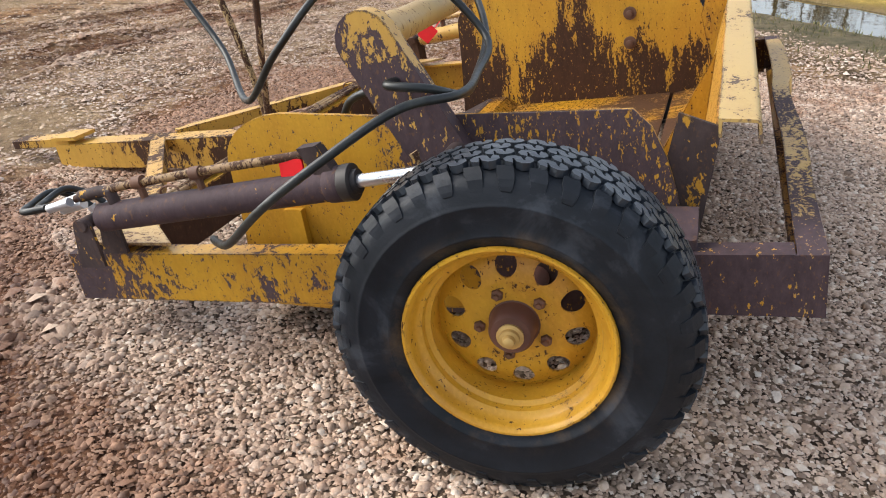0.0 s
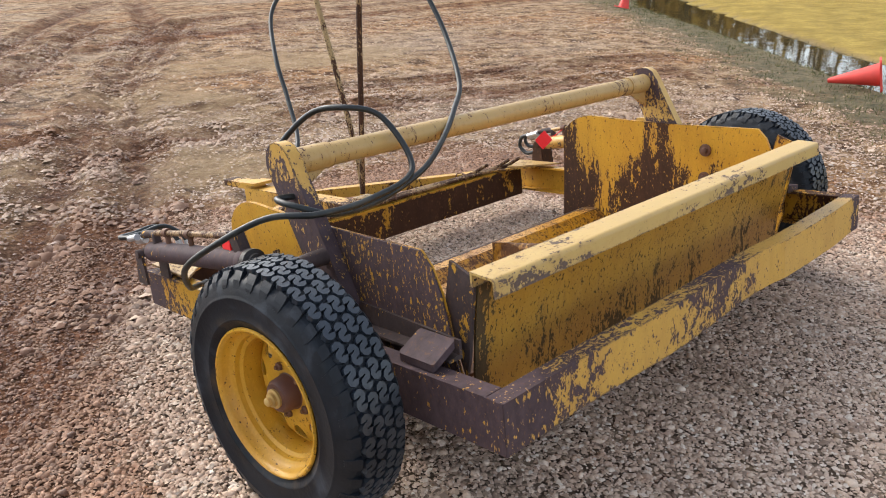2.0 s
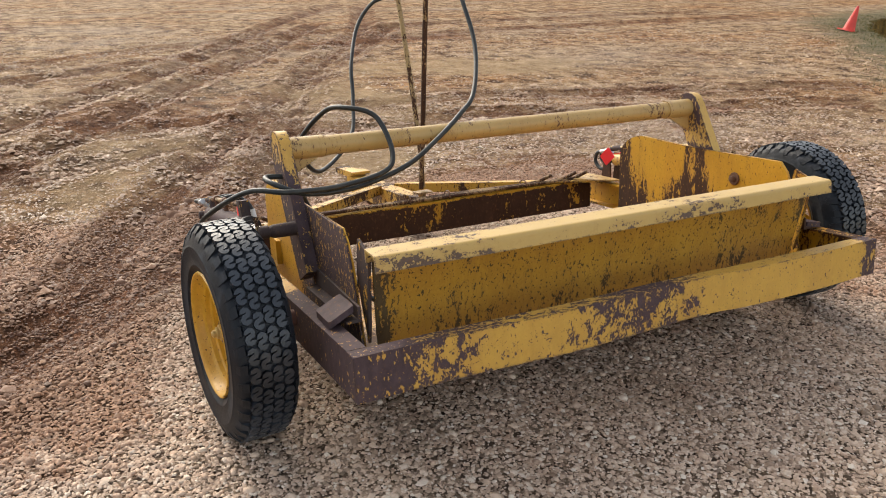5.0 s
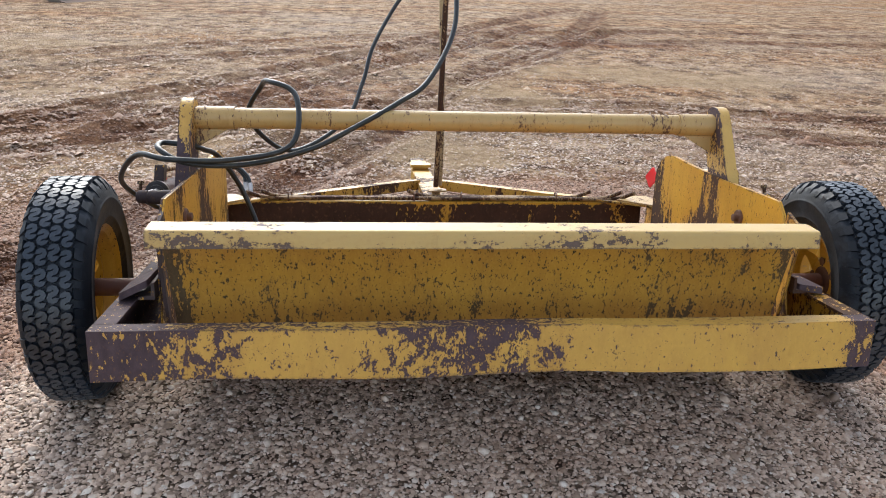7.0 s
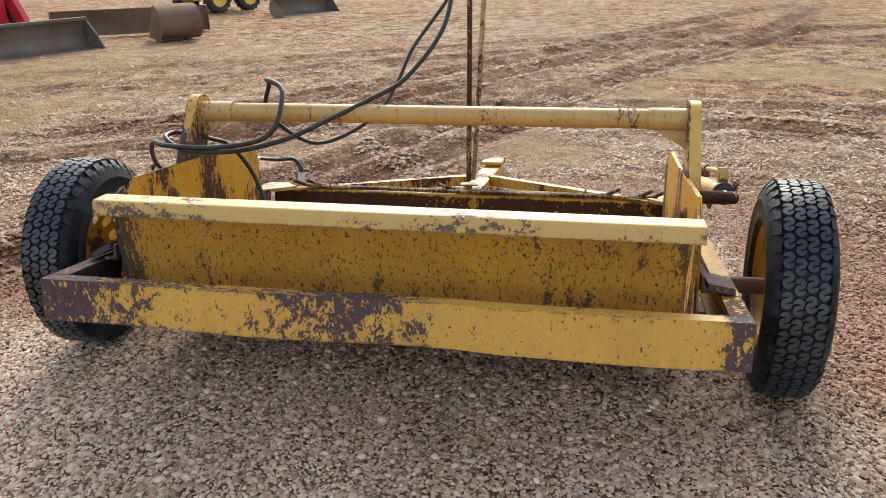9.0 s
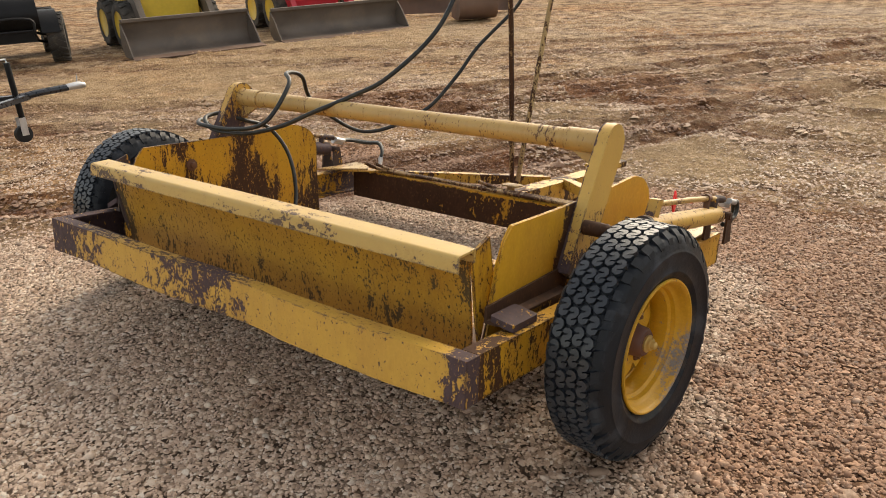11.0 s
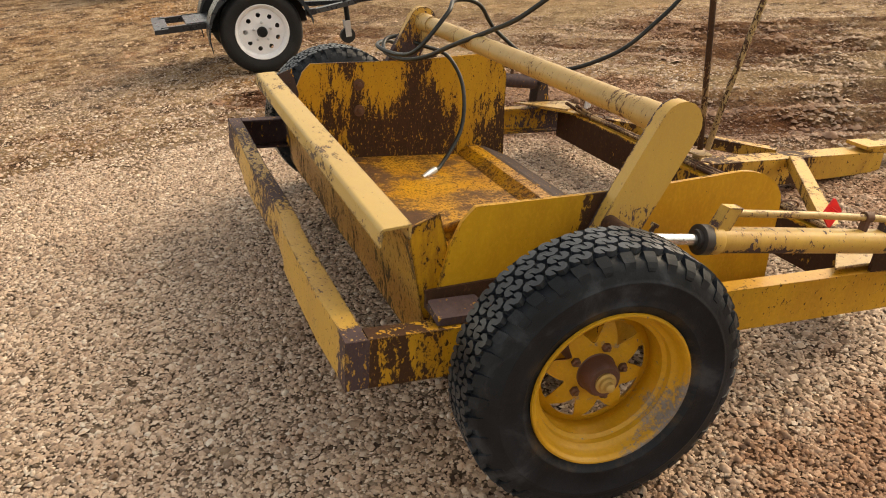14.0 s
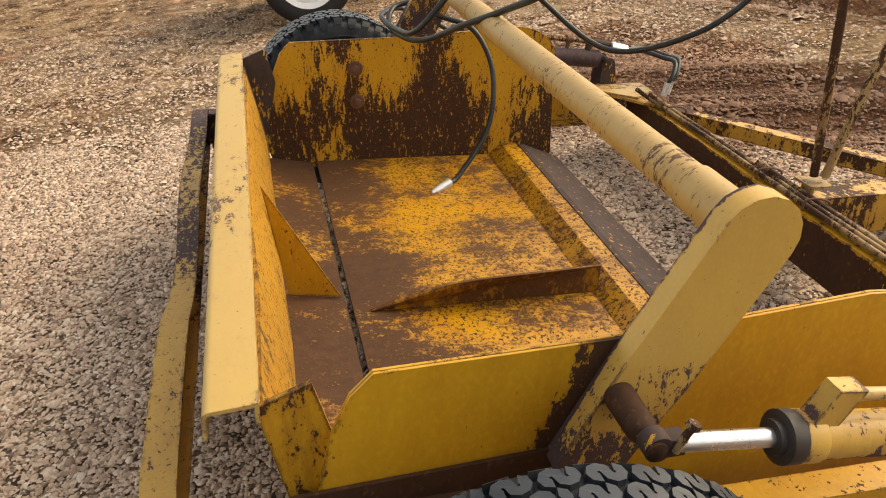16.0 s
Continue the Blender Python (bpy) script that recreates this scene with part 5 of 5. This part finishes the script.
cone_white = plain("cone_white", (0.75, 0.72, 0.70), 0.4)
lamp_dark = plain("lamp_dark", (0.10, 0.10, 0.11), 0.2, grain=30)
spring_grey = plain("spring_grey", (0.45, 0.45, 0.46), 0.35, 0.5)


def knobby_wheel(name, radius, width, tyre_mat, rim_mat, parent, at, ring=None, knobs=22):
    """A wheel standing on the ground, its axle along x: rim with a lugged tyre."""
    bm = bmesh.new()
    lathe(bm, [(width * 0.42, radius * 0.56), (width * 0.46, radius * 0.60), (width * 0.40, radius * 0.54), (width * 0.20, radius * 0.46), (width * 0.24, radius * 0.20), (width * 0.34, radius * 0.16), (width * 0.34, 0)], 28)
    lathe(bm, [(-width * 0.42, radius * 0.56), (-width * 0.46, radius * 0.60), (-width * 0.40, radius * 0.54), (-width * 0.20, radius * 0.46), (-width * 0.24, radius * 0.20), (-width * 0.24, 0)], 28)
    hub = part(name, bm, rim_mat, parent, smooth=40)
    bm = bmesh.new()
    w = width / 2
    prof = [(-w * 0.85, radius * 0.58), (-w, radius * 0.75), (-w * 0.95, radius * 0.90), (-w * 0.7, radius * 0.95), (0, radius * 0.965)]
    prof += [(-a, r) for a, r in prof[-2::-1]]
    lathe(bm, prof + [(0, radius * 0.56)], 36, close=True)
    tyre = part("tyre", bm, tyre_mat, hub, smooth=50)
    bm = bmesh.new()
    for i in range(knobs):
        for s in (-1, 1):
            a = 2 * math.pi * (i + (0.5 if s > 0 else 0)) / knobs
            m = Matrix.Rotation(a, 4, "X") @ Matrix.Translation((s * w * 0.48, 0, radius * 0.955)) @ Matrix.Rotation(s * 0.5, 4, "Z")
            box(bm, (-w * 0.46, -radius * 0.055, -0.02), (w * 0.46, radius * 0.055, radius * 0.045), m)
    part("tread", bm, tyre_mat, hub)
    if ring:
        bm = bmesh.new()
        for s in (-1, 1):
            lathe(bm, [(s * width * 0.44, radius * 0.50), (s * width * 0.50, radius * 0.53), (s * width * 0.44, radius * 0.57)], 28, close=True)
        part("rim_ring", bm, ring, hub, smooth=40)
    hub.location = at
    return hub


def holed_trailer_wheel(parent, x, radius):
    """White modular trailer wheel with round holes and a plain tyre."""
    bm = bmesh.new()
    rr = radius * 0.64
    lathe(bm, [(0.075, rr * 0.93), (0.085, rr), (0.080, rr * 1.02), (0.06, rr * 0.93), (0.02, rr * 0.88), (-0.07, rr * 0.92), (-0.075, rr), (-0.06, rr * 0.86), (0.05, rr * 0.85)], 40, close=True)
    count, m, rm = 9, 16, rr * 0.62
    for i in range(count):
        outer, inner = [], []
        for k in range(m):
            a = 2 * math.pi * k / m
            c, s = math.cos(a), math.sin(a)
            q = 1 / max(abs(c), abs(s))
            r, t = rm + c * q * rr * 0.26, 2 * math.pi * i / count + s * q * math.pi / count
            outer.append(bm.verts.new((0.055 - 0.03 * (r / rr - 0.4), r * math.cos(t), r * math.sin(t))))
            r, t = rm + c * rr * 0.085, 2 * math.pi * i / count + s * rr * 0.085 / rm
            inner.append(bm.verts.new((0.055 - 0.03 * (r / rr - 0.4), r * math.cos(t), r * math.sin(t))))
        for k in range(m):
            bm.faces.new((outer[k], outer[(k + 1) % m], inner[(k + 1) % m], inner[k]))
    lathe(bm, [(0.056, rr * 0.365), (0.058, rr * 0.2), (0.05, rr * 0.02)], 30)
    bmesh.ops.remove_doubles(bm, verts=bm.verts[:], dist=0.0005)
    hub = part("wheel", bm, white_steel, parent, "white steel wheel with round holes", smooth=40)
    bm = bmesh.new()
    prof = [(-0.075, rr * 0.98), (-0.10, radius * 0.78), (-0.098, radius * 0.90), (-0.08, radius * 0.97), (-0.045, radius * 0.995), (0, radius)]
    prof += [(-a, r) for a, r in prof[-2::-1]]
    lathe(bm, prof + [(0, rr * 0.9)], 48, close=True)
    part("tyre", bm, tyre_plain, hub, smooth=50)
    bm = bmesh.new()
    lathe(bm, [(0.054, rr * 0.20), (0.085, rr * 0.19), (0.10, rr * 0.15), (0.105, 0)], 20)
    part("hub", bm, body_black, hub, smooth=40)
    for i in range(5):
        a = 2 * math.pi * i / 5
        bm = bmesh.new()
        lathe(bm, [(0.056, 0.013), (0.075, 0.011), (0.078, 0.006)], 6, "x", (0, rr * 0.34 * math.cos(a), rr * 0.34 * math.sin(a)))
        part("wheel_nut", bm, zinc, hub)
    hub.matrix_local = Matrix.Translation((x, 0, 0)) @ pose(0, 0, 0, 15, 0, 0 if x > 0 else 180)


def trailer():
    t = catch("trailer", "small black single-axle trailer with white wheels and round fenders", "trailer", (-4.955, 0.117, 0.322), (0, 0, 0))
    for x in (0.46, -0.46):
        holed_trailer_wheel(t, x, 0.372)
        bm = bmesh.new()
        n_ = 15
        rings = []
        for a in np.linspace(radians(8), radians(190), n_):
            flat = 0.440 if 0.6 < a < 2.4 else 0.445
            rings.append([bm.verts.new((x + dx, flat * math.cos(a) * 1.04, flat * math.sin(a) + dz)) for dx, dz in ((-0.115, 0), (0.125, 0), (0.128, -0.045))])
        for a, b in zip(rings, rings[1:]):
            bm.faces.new((a[0], a[1], b[1], b[0]))
            bm.faces.new((a[1], a[2], b[2], b[1]))
        bmesh.ops.recalc_face_normals(bm, faces=bm.faces[:])
        bmesh.ops.solidify(bm, geom=bm.faces[:], thickness=0.006)
        part("fender", bm, trailer_black, t, "rounded black steel fender", smooth=40)
        bm = bmesh.new()
        prism(bm, [(0.452 * math.cos(a), 0.434 * math.sin(a)) for a in np.linspace(0.05, math.pi - 0.05, 15)], "x", x - (0.113 if x > 0 else -0.107), x - (0.107 if x > 0 else -0.113))
        part("fender_panel", bm, body_black, t, smooth=40)
    bm = bmesh.new()
    box(bm, (-0.34, -0.62, 0.085), (0.34, 0.42, 0.115))
    soften(bm, 0.006, 2)
    part("deck", bm, trailer_black, t)
    for x in (-0.30, 0.30):
        bm = bmesh.new()
        box(bm, (x - 0.03, -0.84, 0.06), (x + 0.03, 0.55, 0.115))
        soften(bm, 0.005)
        part("deck_rail", bm, trailer_black, t)
        bm = bmesh.new()
        a, b = Vector((x, 0.52, 0.085)), Vector((0.0, 1.02, 0.085))
        tube(bm, [a, b], 0.032, 4)
        part("draw_bar", bm, trailer_black, t)
    bm = bmesh.new()
    box(bm, (-0.40, -0.90, 0.070), (0.40, -0.78, 0.110))
    soften(bm, 0.006)
    part("rear_rail", bm, trailer_black, t)
    bm = bmesh.new()
    tube(bm, [(-0.5, 0, 0), (0.5, 0, 0)], 0.03, 12)
    box(bm, (-0.05, -0.02, 0.0), (0.05, 0.02, 0.08))
    part("axle", bm, trailer_black, t, smooth=40)
    bm = bmesh.new()
    tube(bm, [(0, 0.95, 0.09), (0.02, 1.10, 0.105), (0.05, 1.36, 0.112)], 0.032, 8)
    part("tongue", bm, trailer_black, t)
    bm = bmesh.new()
    tube(bm, [(0.05, 1.35, 0.115), (0.06, 1.46, 0.118), (0.065, 1.52, 0.112)], [0.030, 0.036, 0.022], 10)
    tube(bm, [(0.06, 1.45, 0.13), (0.065, 1.46, 0.21)], 0.006, 6)
    part("coupler", bm, zinc, t, "zinc ball coupler", smooth=40)
    bm = bmesh.new()
    tube(bm, [(-0.06, 0.93, 0.39), (-0.055, 0.94, -0.10)], 0.026, 12)
    jack = part("jack", bm, body_black, t, "upright black jack with castor wheel", smooth=40)
    bm = bmesh.new()
    tube(bm, [(-0.06, 0.93, 0.39), (-0.06, 0.93, 0.42), (-0.05, 0.75, 0.425), (-0.05, 0.74, 0.47)], 0.008, 8)
    part("crank", bm, zinc, jack, smooth=40)
    bm = bmesh.new()
    lathe(bm, [(-0.025, 0.03), (-0.022, 0.075), (0.022, 0.075), (0.025, 0.03)], 20, "x", (-0.055, 0.92, -0.24))
    part("castor", bm, tyre_plain, jack, smooth=40)
    bm = bmesh.new()
    for dx in (-0.035, 0.032):
        box(bm, (-0.055 + dx, 0.895, -0.25), (-0.055 + dx + 0.004, 0.955, -0.09))
    part("castor_fork", bm, zinc, jack)


def utility_vehicle(label, at, turn, colour, ring, track, wheel_r, group="parked off-road vehicles", lift=0.15, strips=False):
    """Off-road vehicle, nose towards +y of its own axes."""
    v = catch("utility_vehicle", label, "off-road vehicle", at, (0, 0, turn), group)
    half = track / 2
    for x in (-half, half):
        for y in (0.0, -1.75):
            w = knobby_wheel("wheel", wheel_r, 0.27, muddy_tyre, body_black, v, (x, y, wheel_r), ring)
            if y == 0.0:
                w.rotation_euler = (0, 0, radians(-8))
    bm = bmesh.new()
    prism(bm, rounded([(-2.15, 0.42, 0), (0.25, 0.38, 1), (0.42, 0.60, 1), (0.30, 0.88, 1), (-0.35, 1.02, 1), (-0.6, 0.62, 1), (-1.25, 0.62, 1), (-1.35, 1.0, 1), (-2.2, 1.0, 0.6)], 0.12), "x", -half * 0.62, half * 0.62)
    soften(bm, 0.03, 3)
    for vert in bm.verts:
        vert.co.z += lift
    part("body", bm, colour, v, smooth=40)
    for s in (-1, 1) if strips else ():
        bm = bmesh.new()
        tube(bm, flow([(s * half * 0.22, 0.40, 0.98), (s * half * 0.52, 0.36, 0.99), (s * half * 0.58, 0.38, 0.86), (s * half * 0.46, 0.44, 0.74)], 4), 0.014, 8)
        part("lamp_strip", bm, cone_white, v, "white lamp strip", smooth=40)
    if lift:
        bm = bmesh.new()
        box(bm, (-half * 0.5, -2.0, 0.36), (half * 0.5, 0.25, 0.40 + lift))
        soften(bm, 0.03, 2)
        part("chassis", bm, body_black, v, smooth=40)
    bm = bmesh.new()
    tube(bm, flow([(-half * 0.5, 0.36, 0.42), (-half * 0.45, 0.50, 0.50), (-half * 0.4, 0.52, 0.72), (half * 0.4, 0.52, 0.72), (half * 0.45, 0.50, 0.50), (half * 0.5, 0.36, 0.42)], 5), 0.022, 8)
    tube(bm, [(-half * 0.42, 0.51, 0.55), (half * 0.42, 0.51, 0.55)], 0.018, 8)
    part("bumper", bm, body_black, v, smooth=40)
    for s in (-1, 1):
        for z in (0.34, 0.46):
            for y in (-0.12, 0.14):
                bm = bmesh.new()
                tube(bm, [(s * half * 0.3, y, z + 0.06), (s * half * 0.86, 0.02, z - 0.04)], 0.016, 8)
                part("control_arm", bm, body_black, v, smooth=40)
        bm = bmesh.new()
        a, b = Vector((s * half * 0.72, 0.0, 0.40)), Vector((s * half * 0.48, 0.02, 0.84))
        way = (b - a)
        side_, up_ = way.orthogonal().normalized(), way.normalized().cross(way.orthogonal().normalized())
        tube(bm, [a + way * u + 0.045 * (math.cos(u * 44) * side_ + math.sin(u * 44) * up_) for u in np.linspace(0.05, 0.95, 70)], 0.011, 6)
        tube(bm, [a, b], 0.02, 8)
        part("coil_spring", bm, spring_grey, v, "grey coil spring", smooth=50)
        bm = bmesh.new()
        arch = [(0.42 * math.cos(u), wheel_r + 0.44 * math.sin(u)) for u in np.linspace(0.25, 2.9, 9)]
        arch += [(0.39 * math.cos(u), wheel_r + 0.41 * math.sin(u)) for u in np.linspace(2.9, 0.25, 9)]
        prism(bm, arch, "x", half * 0.62, half * 1.05)
        part("mudguard", flip(s, bm), colour, v, smooth=50)
        bm = bmesh.new()
        lathe(bm, [(0.30, 0.07), (0.34, 0.065), (0.35, 0.0)], 16, "y", (s * half * 0.38, 0, 0.80))
        part("headlight", bm, lamp_dark, v, smooth=40)
    return v


def loader_bucket(label, a, b, height, deep, mat, group="loader buckets"):
    """An open steel bucket on the ground between two ends of its cutting edge, mouth towards the yard."""
    a, b = Vector((*a, 0)), Vector((*b, 0))
    wide = (b - a).length
    turn = math.degrees(math.atan2(b.y - a.y, b.x - a.x))
    t = catch("loader_bucket", label, "loader bucket", (*((a + b) / 2).to_2d(), float(height_at(np.array(a.x), np.array(a.y))) - 0.01), (0, 0, turn), group)
    back = [(0.0, 0.0), (deep * 0.75, 0.02), (deep * 0.95, height * 0.18), (deep, height * 0.5), (deep * 0.85, height * 0.98), (deep * 0.78, height)]
    inner = [(y - 0.02 if y > 0.1 else y, z + 0.02) for y, z in back[::-1]]
    bm = bmesh.new()
    prism(bm, back + inner, "x", -wide / 2, wide / 2)
    part("shell", bm, mat, t, smooth=50)
    for s in (-1, 1):
        bm = bmesh.new()
        prism(bm, [(0.06, 0.0), (deep * 0.75, 0.01), (deep * 0.97, height * 0.2), (deep * 1.01, height * 0.5), (deep * 0.84, height), (deep * 0.5, height * 0.62)], "x", wide / 2 + 0.001, wide / 2 + 0.022)
        soften(bm, 0.004)
        part("end_plate", flip(s, bm), mat, t)
    bm = bmesh.new()
    prism(bm, [(-0.10, -0.002), (0.09, 0.024), (0.09, 0.036), (-0.10, 0.006)], "x", -wide / 2 - 0.03, wide / 2 + 0.03)
    part("cutting_edge", bm, bucket_rust, t)
    bm = bmesh.new()
    box(bm, (-wide / 2, deep * 0.72, height), (wide / 2, deep * 0.9, height + 0.05))
    soften(bm, 0.01)
    part("spill_guard", bm, mat, t)
    return t


def machine_behind(label, at, turn, body, arm_mat, wheel_r=0.42):
    """Lower part of a compact loader that stands behind its bucket; reused for the far tractor."""
    t = catch("compact_machine", label, "loader", at, (0, 0, turn))
    for x in (-0.72, 0.72):
        for y in (0.0, -1.05):
            knobby_wheel("wheel", wheel_r, 0.28, muddy_tyre, machine_yellow, t, (x, y, wheel_r), None, 16)
    bm = bmesh.new()
    prism(bm, rounded([(-1.6, 0.35, 0.5), (0.35, 0.35, 0.5), (0.35, 0.95, 0.5), (-0.2, 1.1, 0.5), (-1.6, 1.3, 0.5)], 0.15), "x", -0.5, 0.5)
    soften(bm, 0.03, 2)
    part("body", bm, body, t, smooth=40)
    for s in (-1, 1):
        bm = bmesh.new()
        prism(bm, [(0.25, 0.80), (0.75, 0.22), (0.90, 0.28), (0.45, 0.95), (-1.3, 1.25), (-1.3, 1.12)], "x", 0.56, 0.66)
        soften(bm, 0.012)
        part("lift_arm", flip(s, bm), arm_mat, t)
    return t


def digger_bucket():
    t = catch("digger_bucket", "small rusty round-backed digger bucket with teeth", "digger bucket", (-7.3, 11.35, 0.0), (0, 0, -128))
    arc = [(-0.32, 0.03), (0.05, -0.01), (0.24, 0.02), (0.36, 0.12), (0.40, 0.27), (0.35, 0.45), (0.22, 0.58), (0.05, 0.64)]
    inner = [(0.05 + (y - 0.05) * 0.92, 0.33 + (z - 0.33) * 0.92) for y, z in arc[::-1]]
    bm = bmesh.new()
    prism(bm, arc + inner, "x", -0.38, 0.38)
    part("shell", bm, bucket_rust, t, smooth=50)
    for s in (-1, 1):
        bm = bmesh.new()
        prism(bm, arc + [(-0.10, 0.38)], "x", 0.381, 0.40)
        part("cheek", flip(s, bm), bucket_rust, t)
    for i in range(4):
        bm = bmesh.new()
        x = -0.32 + i * 0.213
        prism(bm, [(-0.30, 0.075), (-0.46, 0.01), (-0.30, 0.028)], "x", x - 0.03, x + 0.03)
        part("tooth", bm, bucket_steel, t)


def box_blade():
    t = catch("grader_blade", "long rust-brown grader blade standing on the gravel", "blade", (-8.75, 12.25, 0.0), (0, 0, 35))
    bm = bmesh.new()
    prism(bm, [(0.0, 0.0), (0.09, 0.10), (0.12, 0.30), (0.08, 0.50), (0.05, 0.50), (0.09, 0.30), (0.06, 0.10), (-0.02, 0.0)], "x", -1.5, 1.5)
    part("mouldboard", bm, bucket_rust, t, smooth=50)
    for s in (-1, 1):
        bm = bmesh.new()
        box(bm, (1.502, -0.15, 0.0), (1.52, 0.25, 0.5))
        part("end_plate", flip(s, bm), bucket_rust, t)


def cone(at, m, label):
    t = catch("traffic_cone", label, "traffic cone", (0, 0, 0), (0, 0, 0), "traffic cones")
    t.matrix_world = Matrix.Translation(at) @ m
    bm = bmesh.new()
    lathe(bm, [(0.022, 0.125), (0.05, 0.118), (0.50, 0.028), (0.52, 0.022), (0.52, 0.0)], 28, "z")
    part("body", bm, cone_red, t, smooth=40)
    bm = bmesh.new()
    prism(bm, rounded([(-0.17, -0.17, 1), (0.17, -0.17, 1), (0.17, 0.17, 1), (-0.17, 0.17, 1)], 0.05), "z", 0.0, 0.022)
    soften(bm, 0.004)
    part("base", bm, cone_red, t)


trailer()
utility_vehicle("black side-by-side vehicle with muddy tyres and coil springs", (-11.7, 1.55, -0.04), -102, body_black, None, 1.75, 0.43, strips=True)
utility_vehicle("black off-road vehicle with knobbly tyres", (-10.9, 3.75, -0.04), -112, body_black, None, 1.25, 0.39)
utility_vehicle("red quad vehicle with lime-ringed wheels", (-11.7, -0.35, -0.04), -78, body_red, lime, 1.35, 0.34, lift=0.30)
for spot in ((-0.4, 36.0), (1.6, 38.6), (3.3, 41.0)):
    utility_vehicle("dark off-road vehicle parked at the yard's far edge", (*spot, -0.05), 160, body_black, None, 1.45, 0.36)
loader_bucket("wide grey-brown steel loader bucket resting on the ground", (-9.35, 4.85), (-8.75, 6.95), 0.55, 0.62, bucket_steel)
loader_bucket("worn brown steel loader bucket resting on the ground", (-8.75, 7.45), (-7.85, 9.95), 0.52, 0.60, bucket_steel)
loader_bucket("smooth grey loader bucket far across the yard", (-7.1, 16.5), (-6.2, 18.3), 0.50, 0.6, bucket_steel)
machine_behind("yellow compact loader behind its bucket", (-10.6, 6.35, -0.04), -106, machine_yellow, bucket_steel)
machine_behind("red compact loader behind its bucket", (-10.0, 9.3, -0.04), -110, body_red, body_red)
machine_behind("tractor with yellow wheel rims far across the yard, shaped as a compact loader", (-9.87, 19.29, -0.03), -27, machine_yellow, body_black)
digger_bucket()
box_blade()
ax = Vector((-0.31, 0.95, -0.21)).normalized()
cone((6.78, 1.12, 0.135), ax.to_track_quat("Z", "Y").to_matrix().to_4x4(), "red traffic cone lying on its side by the ditch")
cone((13.4, 8.8, float(height_at(np.array(13.4), np.array(8.8))) - 0.01), pose(0, 0, 0, 6, 10, 0), "red traffic cone standing by the ditch's end")
cone((22.8, 10.75, float(height_at(np.array(22.8), np.array(10.75))) - 0.01), pose(0, 0, 0, 0, 5, 0), "red traffic cone standing on the far track")


def far_woods():
    """Bare winter trees beyond the ditch, in one mesh."""
    r = random.Random(21)
    bm = bmesh.new()
    for i in range(150):
        a = radians(r.uniform(-35, 75))
        d = r.uniform(44, 75)
        x, y = 5 + d * math.cos(a), d * math.sin(a)
        tall, thick = r.uniform(8, 15), r.uniform(0.12, 0.3)
        lean = Vector((r.uniform(-0.6, 0.6), r.uniform(-0.6, 0.6), 0))
        tube(bm, [Vector((x, y, -0.3)), Vector((x, y, tall * 0.5)) + lean * 0.5, Vector((x, y, tall)) + lean], [thick, thick * 0.6, 0.03], 6)
        for k in range(9):
            h = tall * r.uniform(0.3, 0.9)
            b = r.uniform(0, 6.28)
            reach = r.uniform(1.0, 2.6)
            base = Vector((x, y, h)) + lean * (h / tall)
            tip = base + Vector((math.cos(b) * reach, math.sin(b) * reach, reach * r.uniform(0.4, 1.0)))
            tube(bm, [base, base.lerp(tip, 0.5) + Vector((0, 0, 0.15)), tip], [thick * 0.35, thick * 0.2, 0.015], 4)
            for j in range(10):
                c = base.lerp(tip, r.uniform(0.4, 1.1)) + Vector([r.uniform(-0.6, 0.6) for _ in range(3)])
                vs = [bm.verts.new(c + Vector([r.uniform(-0.28, 0.28) for _ in range(3)])) for _ in range(3)]
                bm.faces.new(vs)
    return tagged(part("far_woods", bm, plain("bark", (0.06, 0.05, 0.04), 0.85, grain=6)), "thin bare woods beyond the ditch", "woods", kind="stuff")


far_woods()


def reflected_brush():
    """Tall dry brush under the woods, unseen, added so the ditch reflects brown; in one mesh."""
    r = np.random.RandomState(41)
    k = 26000
    a, d = np.radians(r.uniform(-38, 78, k)), r.uniform(42, 62, k)
    base = np.stack([5 + d * np.cos(a), d * np.sin(a), r.uniform(-0.1, 1, k) * 4.9], -1)
    co = (base[:, None] + r.uniform(-0.55, 0.55, (k, 3, 3))).reshape(-1, 3)
    me = bpy.data.meshes.new("reflected_brush")
    me.from_pydata(co.tolist(), [], np.arange(3 * k).reshape(-1, 3).tolist())
    n = Nodes("dry_brush")
    rnd = n.add("ShaderNodeNewGeometry").outputs["Random Per Island"]
    me.materials.append(n.done(n.ramp(rnd, (0.0, (0.05, 0.035, 0.015)), (0.6, (0.17, 0.105, 0.03)), (1.0, (0.34, 0.22, 0.05))), 0.8, spec=0.2))
    tagged(new("reflected_brush", me), "tall dry brown brush below the woods, added unseen for the ditch's reflection", "brush", kind="stuff")


reflected_brush()
